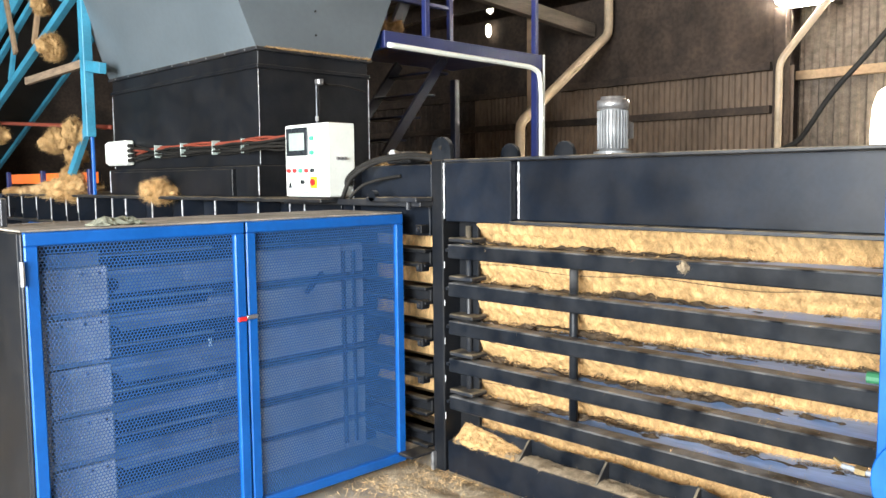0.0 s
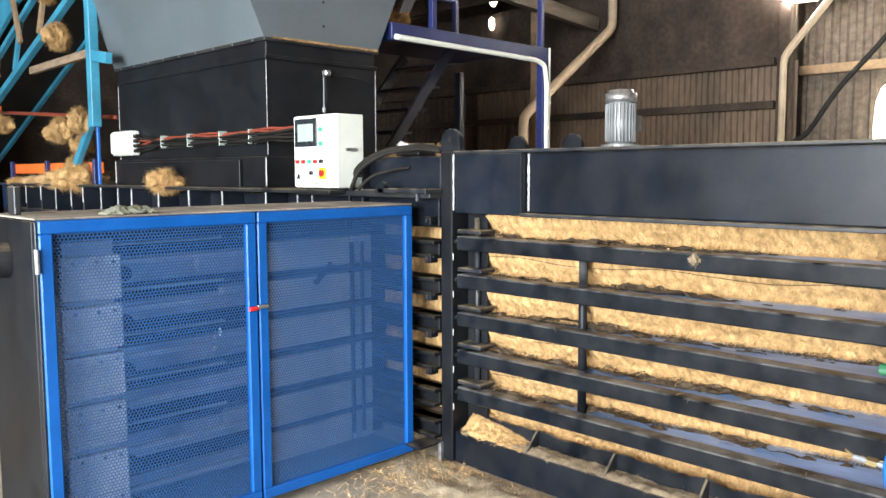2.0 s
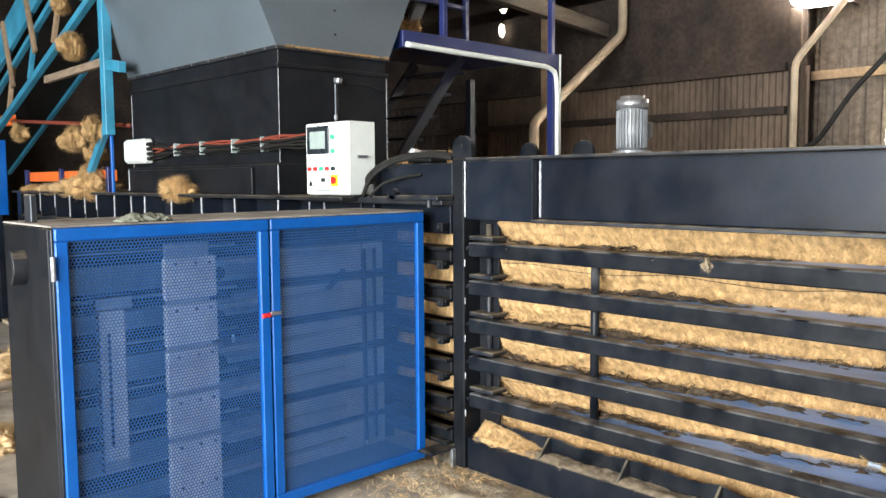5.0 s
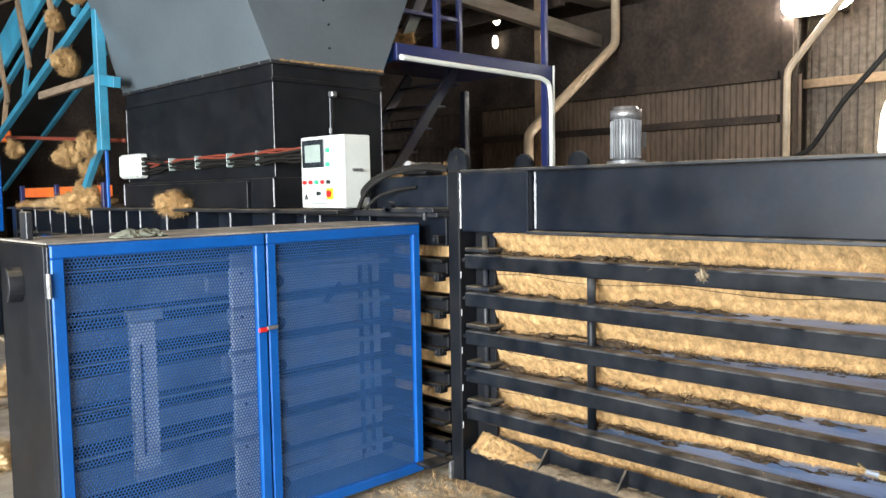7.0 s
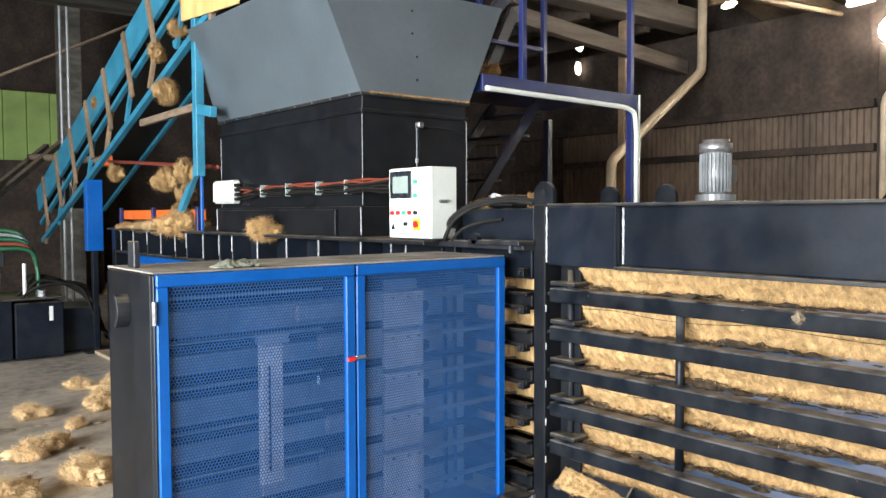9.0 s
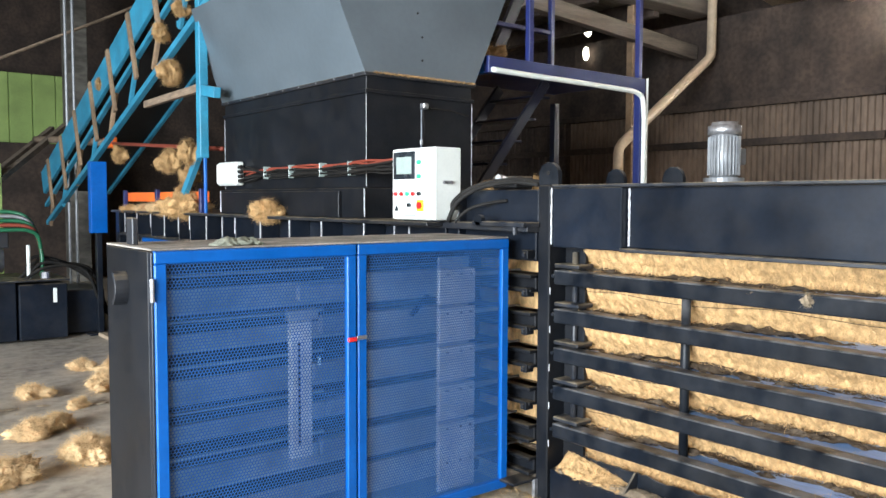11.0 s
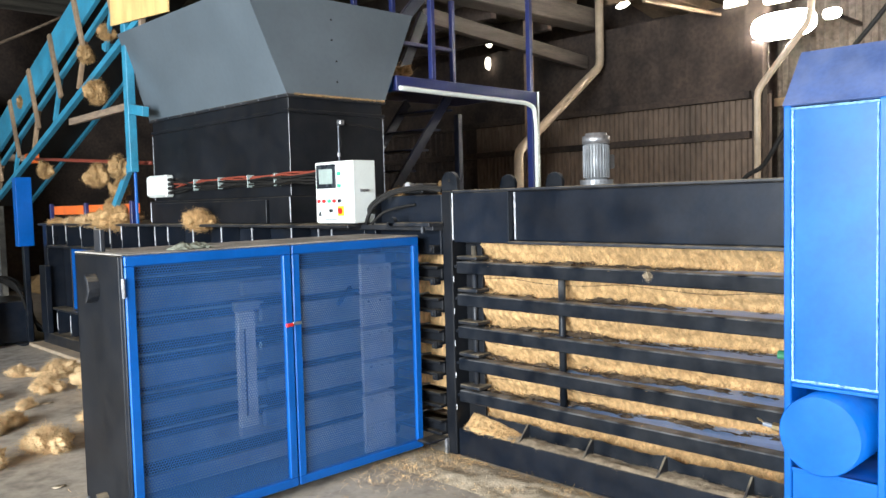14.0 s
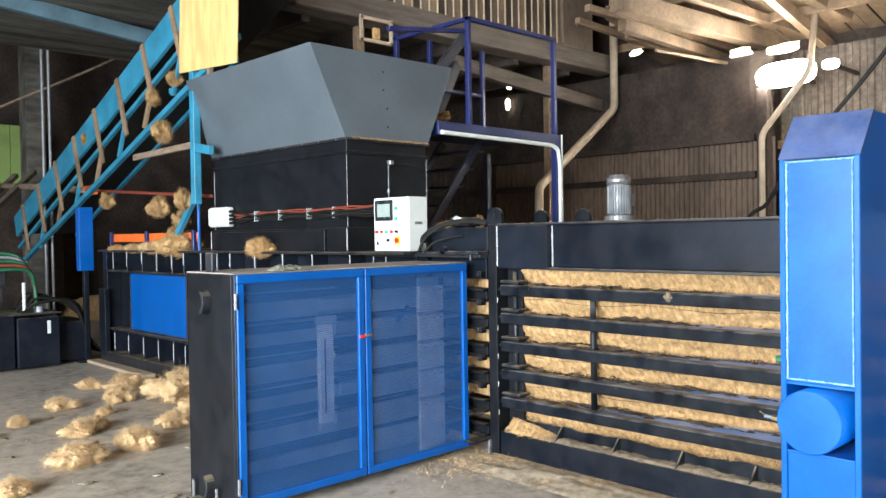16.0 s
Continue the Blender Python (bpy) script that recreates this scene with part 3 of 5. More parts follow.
    part("cross_head", box(3.06, 3.98, 3.10, 4.2, 1.44, 1.62, 0.006), BLACK, baler)
    part("slide_bar", box(2.90, 3.02, 3.05, 3.45, 1.425, 1.45, 0.004), BLACKD, baler)
    part("slide_bolt", rod((2.93, 3.14, 1.385), (2.93, 3.14, 1.43), 0.013, 8), BLACKD, baler)
    part("slide_roller", rod((2.90, 3.40, 1.455), (2.93, 3.40, 1.455), 0.030, 16), RAILM, baler)


def ram_body(baler):
    """The long pressing section under and behind the filling chute."""
    def rb(*a, bevel=0.004):
        return box(*a, bevel)
    part("body_wall", rb(3.0, 4.0, 3.8, 9.70, 0.1, 1.40), BLACK, baler)
    part("top_plate", rb(2.82, 4.1, 3.75, 9.74, 1.415, 1.437), BLACKD, baler)
    for i, y in enumerate((9.27, 8.86, 8.43, 8.03, 7.65, 7.37, 6.975, 6.63, 6.37, 5.90, 5.42, 4.955, 4.42)):
        o = part("stiffener", rb(2.835, 3.0, y, y + 0.014, 1.185, 1.415), BLACK, baler)
        part("weld_seam", weld((2.832, y + 0.004, 1.20 + 0.04 * (i % 3)), (2.832, y + 0.004, 1.412), 0.006), WELD, o, "pale weld bead")
        if i < 6:
            o = part("lower_stiffener", rb(2.835, 3.0, y, y + 0.014, 0.16, 0.43), BLACK, baler)
            part("weld_seam", weld((2.832, y + 0.004, 0.20), (2.832, y + 0.004, 0.40), 0.006), WELD, o, "pale weld bead")
    for y in (8.6, 7.75, 6.02, 5.535, 5.04, 4.32, 4.16):
        part("weld_seam", weld((2.996, y, 1.34), (2.996, y, 1.412), 0.006), WELD, baler, "pale weld bead")
    part("waist_rail", rb(2.83, 3.0, 3.8, 9.5, 1.160, 1.185), BLACKD, baler)
    part("lower_rail", rb(2.83, 3.0, 6.9, 9.5, 0.43, 0.455), BLACKD, baler)
    part("base_beam", rb(2.78, 3.0, 3.8, 9.6, 0.02, 0.16), BLACKD, baler)
    part("end_frame", rb(2.82, 3.0, 9.45, 9.57, 0.16, 1.415), BLACK, baler)
    part("end_step", rb(2.76, 2.82, 9.38, 9.58, 0.16, 0.95), BLACK, baler)
    part("side_panel", rb(2.90, 2.93, 7.46, 8.92, 0.47, 1.152), BLUE, baler, "bright blue access panel")
    for p, q in (((2.892, 7.44, 0.455), (2.892, 8.94, 0.47)), ((2.892, 7.44, 1.152), (2.892, 8.94, 1.167)), ((2.892, 7.44, 0.47), (2.892, 7.46, 1.152)), ((2.892, 8.92, 0.47), (2.892, 8.94, 1.152))):
        part("panel_edge", rb(p[0], 2.935, p[1], q[1], p[2], q[2], bevel=0.002), BLACKD, baler)


def plank():
    solo("timber_plank", beam((2.70, 8.0, 0.02), (2.72, 9.7, 0.02), 0.16, 0.04, 0.006), PVC, "pale timber plank under the press base", "plank")


def chute(baler):
    part("chute_base", box(3.01, 4.03, 4.69, 7.09, 1.437, 1.645, 0.005), CHUTEP, baler)
    part("chute_base_step", box(2.98, 3.01, 4.98, 6.95, 1.437, 1.625, 0.004), CHUTEP, baler)
    part("filling_chute", box(3.055, 3.985, 4.735, 7.06, 1.645, 2.418, 0.005), CHUTEP, baler)
    part("chute_flange", box(3.04, 4.0, 4.72, 7.075, 2.285, 2.312, 0.003), CHUTEP, baler)
    part("chute_flange", box(3.03, 4.01, 4.71, 7.085, 2.40, 2.425, 0.003), BLACKD, baler)
    for x, y in ((3.052, 4.731), (3.988, 4.731), (3.052, 7.06)):
        part("weld_seam", weld((x, y, 1.655), (x, y, 2.275), 0.003), WELD, baler, "thin pale weld line")
    for y in (4.687, 7.07):
        part("weld_seam", weld((3.008, y, 1.45), (3.008, y, 1.635), 0.006), WELD, baler, "thin pale weld line")
    for k in range(9):
        part("flange_bolt", rod((3.026, 4.85 + 0.26 * k, 2.4125), (3.034, 4.85 + 0.26 * k, 2.4125), 0.007, 6), STEEL, baler)
    # flared hopper: open box with thick sloping sides
    z0, z1, th = 2.425, 3.222, 0.02
    lo = [(3.035, 4.72), (4.005, 4.72), (4.005, 7.075), (3.035, 7.075)]
    hi = [(2.775, 4.85), (4.47, 4.85), (4.47, 7.11), (2.775, 7.11)]
    def ring(b, r, z, inset):
        cx, cy = sum(p[0] for p in r) / 4, sum(p[1] for p in r) / 4
        return [b.verts.new((x + (inset if x < cx else -inset), y + (inset if y < cy else -inset), z)) for x, y in r]
    b = bmesh.new()
    a, c = ring(b, lo, z0, 0), ring(b, hi, z1, 0)
    d, e = ring(b, hi, z1, th), ring(b, lo, z0, th)
    for r, s in ((a, c), (c, d), (d, e), (e, a)):
        for i in range(4):
            b.faces.new((r[i], r[(i + 1) % 4], s[(i + 1) % 4], s[i]))
    h = part("hopper", b, GREY, baler, "grey painted flared feed hopper")
    for k in range(4):
        part("rivet", rod((3.53 + 0.02 * (k % 2), 4.755 + 0.0277 * k, 2.55 + 0.17 * k), (3.53 + 0.02 * (k % 2), 4.734 + 0.0277 * k, 2.55 + 0.17 * k), 0.008, 6), CABLE, h)


def baler():
    t = thing("baler", "large black horizontal baling press with grey hopper", "baling press", (3.5, 3.0, 0))
    outlet(t)
    ram_body(t)
    chute(t)
    return t


def bale():
    """Packed fibre in the outlet channel; its near face bulges between the rails."""
    b = bmesh.new()
    nv, nz = 760, 240
    rows = []
    for i in range(nv + 1):
        v = 0.10 + 3.25 * i / nv
        col = []
        for j in range(nz + 1):
            z = 0.115 + 1.21 * j / nz
            p = Vector((v * 9.0, z * 7.0, 0.3))
            low = min(1.0, max(0.0, (0.38 - z) / 0.06))
            d = 0.142 + (0.125 - 0.065 * low) * max(0.0, v - 0.4) + 0.012 * low + 0.022 * noise.noise(p * 0.35) + 0.014 * noise.noise(p * 1.1) + 0.010 * noise.noise(p * 2.9) + 0.006 * noise.noise(p * 7.3)
            d += 0.010 * noise.noise(Vector((v * 34, z * 15, 2.0))) + 0.004 * noise.noise(Vector((v * 90, z * 60, 5.0)))
            d += 0.031 * math.cos((z - 1.207) / 0.1985 * 2 * math.pi)
            col.append(b.verts.new(FR @ Vector((d, -v, z))))
        rows.append(col)
    for i in range(nv):
        for j in range(nz):
            b.faces.new((rows[i][j], rows[i + 1][j], rows[i + 1][j + 1], rows[i][j + 1]))
    back = [b.verts.new(FR @ Vector((1.1, -v, z))) for v, z in ((0.1, 0.115), (3.35, 0.115), (3.35, 1.325), (0.1, 1.325))]
    b.faces.new((rows[0][0], *[r[0] for r in rows[1:]], back[1], back[0]))
    b.faces.new((rows[0][-1], *[r[-1] for r in rows[1:]], back[2], back[3]))
    b.faces.new((*rows[0], back[3], back[0]))
    b.faces.new((*rows[-1], back[2], back[1]))
    b.faces.new(back)
    t = thing("bale", "dense golden fibre bale pressed behind the rails", "fibre bale", (3.6, 1.5, 0.2))
    part("packed_fibre", b, FIBRE, t, "", True)
    rng = random.Random(11)
    b = bmesh.new()
    pts = []
    for _ in range(38000):
        v, z = rng.uniform(0.1, 3.3), rng.uniform(0.13, 1.31)
        pts.append((FR @ Vector((0.135 + (0.125 if z > 0.35 else 0.06) * max(0.0, v - 0.4), -v, z)), FR.to_3x3() @ Vector((-1, 0, -0.3))))
    strands(b, rng, pts, 0.032, 0.0013, 0.35)
    pts = []
    for z in RAILS + (0.25,):
        for _ in range(2200):
            v = rng.uniform(0.1, 3.3)
            pts.append((FR @ Vector((0.142 + (0.125 if z > 0.35 else 0.06) * max(0.0, v - 0.4), -v, z - 0.008 + abs(rng.gauss(0, 0.012)))), FR.to_3x3() @ Vector((-1, 0, -0.5))))
    strands(b, rng, pts, 0.045, 0.0017, 0.8)
    h = part("loose_hair", b, HAIRM, t)
    h["kind"] = "stuff"
    for k, z in enumerate((1.10, 0.71, 0.50)):
        pts = []
        for i in range(14):
            v = 0.12 + 3.1 * i / 13
            pts.append(FR @ Vector((0.105 + 0.12 * max(0.0, v - 0.4), -v, z - 0.025 * (i / 13) + 0.012 * math.sin(i * 1.9 + k * 2.3))))
        part("binding_wire", tube(pts, 0.0014, 5, None, 4), DARKF, t, "thin dark binding wire")
    # fibre that is seen between the needle guides
    b = bmesh.new()
    bmesh.ops.create_grid(b, x_segments=30, y_segments=60, size=1)
    for w in b.verts:
        y, z = 3.38 + w.co.x * 0.28, 0.77 + w.co.y * 0.54
        w.co = Vector((3.15 + 0.02 * noise.noise(Vector((y * 8, z * 20, 1))), y, z))
    r = bmesh.ops.extrude_face_region(b, geom=b.faces[:])
    for w in r["geom"]:
        if isinstance(w, bmesh.types.BMVert):
            w.co.x += 0.5
    part("packed_fibre", b, FIBRE, t, "", True)


# ---- needle cage ----
CX0, CX1, CY0, CY1, CZ0, CZ1 = 1.075, 2.925, 3.175, 3.75, 0.045, 1.365


def perforated(x0, x1, z0, z1, y, pitch=0.0145, hole=0.0063, th=0.002):
    """A steel sheet with staggered round holes, cell by cell."""
    vs, fs = [], []
    rows = int((z1 - z0) / (pitch * 0.866))
    cols = int((x1 - x0) / pitch)
    px, pz = (x1 - x0) / (cols + 0.5), (z1 - z0) / rows
    six = [math.radians(a) for a in (30, 90, 150, 210, 270, 330)]
    R = px / math.sqrt(3)
    for j in range(rows):
        for i in range(cols):
            cx, cz = x0 + (i + 0.5 + 0.5 * (j % 2)) * px, z0 + (j + 0.5) * pz
            n = len(vs)
            for a in six:
                vs.append((cx + R * math.cos(a), y, cz + R * math.sin(a) * pz / (px * 0.866)))
            for a in six:
                vs.append((cx + hole * math.cos(a), y, cz + hole * math.sin(a)))
            for a in six:
                vs.append((cx + hole * math.cos(a), y + th, cz + hole * math.sin(a)))
            for k in range(6):
                q = (k + 1) % 6
                fs.append((n + k, n + q, n + 6 + q, n + 6 + k))
                fs.append((n + 6 + k, n + 6 + q, n + 12 + q, n + 12 + k))
    me = bpy.data.meshes.new("perforated_sheet")
    me.from_pydata(vs, [], fs)
    me.materials.append(MESHM)
    return me


def cage():
    t = thing("needle_cage", "black steel needle housing with two blue perforated doors", "machine guard", (2.0, 3.4, 0.0))
    part("end_plate", box(CX0, CX0 + 0.012, CY0 + 0.045, CY1, 0.0, CZ1 - 0.004, 0.003), CHUTEP, t)
    part("corner_strip", box(CX0 + 0.002, CX0 + 0.05, CY0 + 0.012, CY0 + 0.044, 0.06, CZ1 - 0.006, 0.003), BLACK, t)
    part("top_plate", box(CX0, CX1, CY0 + 0.005, CY1, CZ1, CZ1 + 0.008, 0.002), DUSTTOP, t, "black top plate under thick grey-tan dust")
    part("back_plate", box(CX0, CX1, CY1 - 0.01, CY1, 0.02, CZ1, 0.002), BLACK, t)
    part("bottom_plate", box(CX0 + 0.012, CX1, CY0 + 0.05, CY1 - 0.01, 0.05, 0.06, 0.002), PLATE, t)
    # fixed rails and uprights inside
    for z in RAILS:
        part("inner_rail", box(CX0 + 0.02, CX1, CY0 + 0.30, CY0 + 0.33, z + 0.002, z + 0.020, 0.003), RAILM, t)
        part("inner_rail", box(CX0 + 0.02, 2.0, CY0 + 0.31, CY0 + 0.33, z + 0.020, z + 0.032, 0.003), INNER, t)
    for k, z in enumerate(RAILS + (0.225,)):
        part("inner_panel", box(2.24, 2.775, CY0 + 0.34, CY0 + 0.37, z - 0.165, z - 0.012, 0.004), PANEL, t, "pale inner panel")
        part("inner_panel", box(1.20, 2.235, CY0 + 0.355, CY0 + 0.375, z - 0.150 + 0.03 * (k % 2), z - 0.035, 0.004), INNER, t)
        part("inner_panel", box(2.795, CX1, CY0 + 0.34, CY0 + 0.37, z - 0.165, z - 0.012, 0.004), PANEL, t, "pale inner panel")
    for x in (2.772, 2.84):
        part("inner_upright", box(x, x + 0.020, CY0 + 0.322, CY0 + 0.338, 0.1, 1.16, 0.003), RAILM, t)
    for x, z, wd in ((1.98, 0.96, 0.24), (1.94, 0.74, 0.26), (2.02, 0.55, 0.20), (1.86, 1.12, 0.30), (1.98, 0.36, 0.22)):
        part("inner_box", box(x, x + wd, CY0 + 0.31, CY0 + 0.35, z - 0.045, z + 0.045, 0.012), INNER, t)
    part("inner_brace", beam((2.52, CY0 + 0.31, 0.96), (2.63, CY0 + 0.31, 1.06), 0.02, 0.025), RAILM, t)
    part("tag", box(1.958, 1.974, CY0 + 0.298, CY0 + 0.302, 0.770, 0.810, 0.002), WHITE, t, "small white tag")
    # end-plate fittings
    for z in (1.20, 0.12):
        arc = [radians(-75 + 15 * k) for k in range(11)]
        out = [(CY0 + 0.33 - 0.062 * math.cos(a), z + 0.072 * math.sin(a)) for a in arc] + [(CY0 + 0.33 - 0.044 * math.cos(a), z + 0.054 * math.sin(a)) for a in reversed(arc)]
        b = prism(out, "x", CX0 - 0.055, CX0, 0.001)
        part("end_bracket", b, BLACKD, t, "curved black steel bracket")
    for y in (CY0 + 0.20, CY0 + 0.48):
        part("jack_screw", rod((CX0 - 0.03, y, 0.0), (CX0 - 0.03, y, 0.13), 0.009, 8), STEEL, t, "bare threaded levelling screw")
    part("jack_plate", box(CX0 - 0.06, CX0, CY0 + 0.16, CY0 + 0.52, 0.0, 0.03, 0.003), BLACKD, t)
    # doors
    mid = 1.994
    for x0, x1 in ((CX0 + 0.012, mid - 0.004), (mid + 0.004, CX1)):
        d = part("door", box(x0, x1, CY0, CY0 + 0.035, CZ1 - 0.052, CZ1 - 0.002, 0.005), BLUE, t, "blue painted steel door frame")
        part("rail", box(x0, x1, CY0, CY0 + 0.035, CZ0, CZ0 + 0.05, 0.005), BLUE, d)
        part("stile", box(x0, x0 + 0.048, CY0 + 0.001, CY0 + 0.034, CZ0 + 0.05, CZ1 - 0.052, 0.005), BLUE, d)
        part("stile", box(x1 - 0.048, x1, CY0 + 0.001, CY0 + 0.034, CZ0 + 0.05, CZ1 - 0.052, 0.005), BLUE, d)
        p = new("perforated_sheet", perforated(x0 + 0.044, x1 - 0.044, CZ0 + 0.044, CZ1 - 0.044, CY0 + 0.018))
        p.data.transform(Matrix.Translation((-2.0, -3.4, 0)))
        p.parent = d
        p["label"] = "blue perforated steel sheet"
    for z in (1.22, 0.18):
        part("hinge", rod((CX0 + 0.0, CY0 - 0.004, z - 0.05), (CX0 + 0.0, CY0 - 0.004, z + 0.04), 0.009, 8), STEEL, t, "pale steel hinge barrel")
    la = part("latch", box(mid - 0.055, mid - 0.01, CY0 - 0.016, CY0, 0.925, 0.945, 0.004), RED, t, "red-tipped clamp latch")
    part("latch_bar", box(mid - 0.012, mid + 0.045, CY0 - 0.014, CY0, 0.931, 0.949, 0.003), STEEL, la)
    part("lifting_tab", box(CX0 + 0.03, CX0 + 0.055, CY1 - 0.26, CY1 - 0.18, CZ1 + 0.008, CZ1 + 0.12, 0.004), BLACKD, t)
    return t


def needle_carriage():
    """The needle block that runs along the housing towards the chamber."""
    t = thing("needle_carriage", "pale steel needle carriage sliding on rails in the housing", "machine carriage", (0, 0, 0))
    y0 = CY0 + 0.10
    part("spine", box(-0.10, 0.10, y0 + 0.03, y0 + 0.05, 0.16, 1.27, 0.003), INNER, t)
    for z in RAILS + (0.24,):
        part("needle_block", box(-0.12, 0.12, y0, y0 + 0.03, z - 0.172, z + 0.006, 0.006), CARR, t)
        part("roller", rod((0.14, y0 + 0.02, z - 0.08), (0.14, y0 + 0.05, z - 0.08), 0.030, 16), RAILM, t)
        for x in (-0.07, 0.02, 0.085):
            part("bolt", rod((x, y0 - 0.006, z - 0.022), (x, y0, z - 0.022), 0.007, 6), BLACKD, t)
        part("needle", box(0.10, 0.85, y0 + 0.05, y0 + 0.07, z - 0.045, z - 0.022, 0.004), INNER, t, "flat pale needle bar")
    return t


def drive_bar():
    """The half-speed bar of the chain drive that follows the carriage."""
    t = thing("drive_bar", "pale slotted drive bar moving in the housing", "machine bar", (0, 0, 0))
    y0 = CY0 + 0.10
    part("bar", box(-0.052, 0.052, y0 + 0.02, y0 + 0.06, 0.40, 1.02, 0.004), CARR, t)
    part("slot", box(-0.022, -0.012, y0 + 0.014, y0 + 0.021, 0.46, 0.93, 0.002), RAILM, t)
    part("shoe", box(-0.06, 0.09, y0 + 0.03, y0 + 0.07, 1.02, 1.07, 0.004), INNER, t)
    part("shoe", box(-0.05, 0.06, y0 + 0.03, y0 + 0.07, 0.35, 0.40, 0.004), INNER, t)
    return t


# ---- squeeze cylinder column ----
def column():
    t = thing("cylinder_column", "bright blue steel column holding a horizontal cylinder", "machine column", (2.82, 0.59, 0))
    x, y0, y1 = 2.567, 0.416, 0.772
    zo0, zo1 = 0.541, 0.862
    # side plates carry the front plates and the sloping cap
    out = [(x, 0.0), (x, 1.893), (x + 0.173, 2.105), (x + 0.62, 2.105), (x + 0.62, 0.0)]
    part("side_plate", prism(out, "y", y0, y0 + 0.028, 0.004), BLUE, t)
    part("side_plate", prism(out, "y", y1 - 0.028, y1, 0.004), BLUE, t)
    part("front_plate", box(x + 0.012, x + 0.026, y0 + 0.028, y1 - 0.028, zo1, 1.888, 0.002), BLUE, t)
    part("lower_plate", box(x + 0.012, x + 0.026, y0 + 0.028, y1 - 0.028, 0, zo0, 0.002), BLUE, t)
    part("opening_shelf", box(x + 0.004, x + 0.40, y0 + 0.028, y1 - 0.028, zo1 - 0.014, zo1, 0.002), BLUE, t)
    part("opening_shelf", box(x + 0.004, x + 0.40, y0 + 0.028, y1 - 0.028, zo0 - 0.014, zo0, 0.002), BLUE, t)
    cap = prism([(x - 0.004, 1.898), (x + 0.171, 2.112), (x + 0.187, 2.112), (x + 0.008, 1.892)], "y", y0 - 0.003, y1 + 0.003, 0.001)
    part("sloping_cap", cap, CAPM, t, "dusty blue sloping cap plate with overhead sheen in its colour")
    part("back_plate", box(x + 0.60, x + 0.615, y0 + 0.028, y1 - 0.028, 0, 2.095, 0.002), BLUE, t)
    part("roof_plate", box(x + 0.175, x + 0.61, y0 + 0.028, y1 - 0.028, 2.090, 2.103, 0.002), BLUE, t)
    for p, q, r in (((y1 - 0.032, zo1 + 0.01), (y1 - 0.032, 1.878), 0.006), ((y0 + 0.033, zo1 + 0.01), (y0 + 0.033, 1.878), 0.004),
                    ((y0 + 0.02, 1.884), (y1 - 0.02, 1.884), 0.006), ((y0 + 0.02, zo1 + 0.012), (y1 - 0.02, zo1 + 0.012), 0.006)):
        part("weld_seam", weld((x + 0.006, *p), (x + 0.006, *q), r), WELDB, t, "painted weld seam with a glint in its colour")
    cy, cz = 0.628, 0.688
    c = rod((x - 0.037, cy, cz), (x + 0.75, cy, cz), 0.147, 48)
    bmesh.ops.bevel(c, geom=[e for e in c.edges if len(e.link_faces) == 2 and e.calc_face_angle(0) > 1], offset=0.004, segments=2, affect="EDGES")
    cyl = part("cylinder", c, BLUE, t, "thick blue hydraulic cylinder barrel", True)
    for p in cyl.data.polygons:
        p.use_smooth = len(p.vertices) < 10
    part("hose_fitting", rod((x + 0.1, y1 + 0.0, 0.945), (x + 0.1, y1 + 0.06, 0.945), 0.018, 10), DKGREEN, t, "green hose coupling")
    part("foot_plate", box(x - 0.05, x + 0.66, y0 - 0.06, y1 + 0.06, 0, 0.016, 0.003), BLUE, t)
    f = thing("hose_coupling", "brass hose coupling beside the blue column", "hydraulic coupling", (2.7, 0.85, 0.64))
    part("nipple", rod((2.68, 0.772, 0.645), (2.68, 0.90, 0.655), 0.009, 8), INNER, f)
    part("nut", rod((2.68, 0.83, 0.650), (2.68, 0.86, 0.652), 0.016, 6), BRASS, f)
    part("lever", beam((2.68, 0.89, 0.655), (2.68, 0.925, 0.675), 0.010, 0.006), BRASS, f)


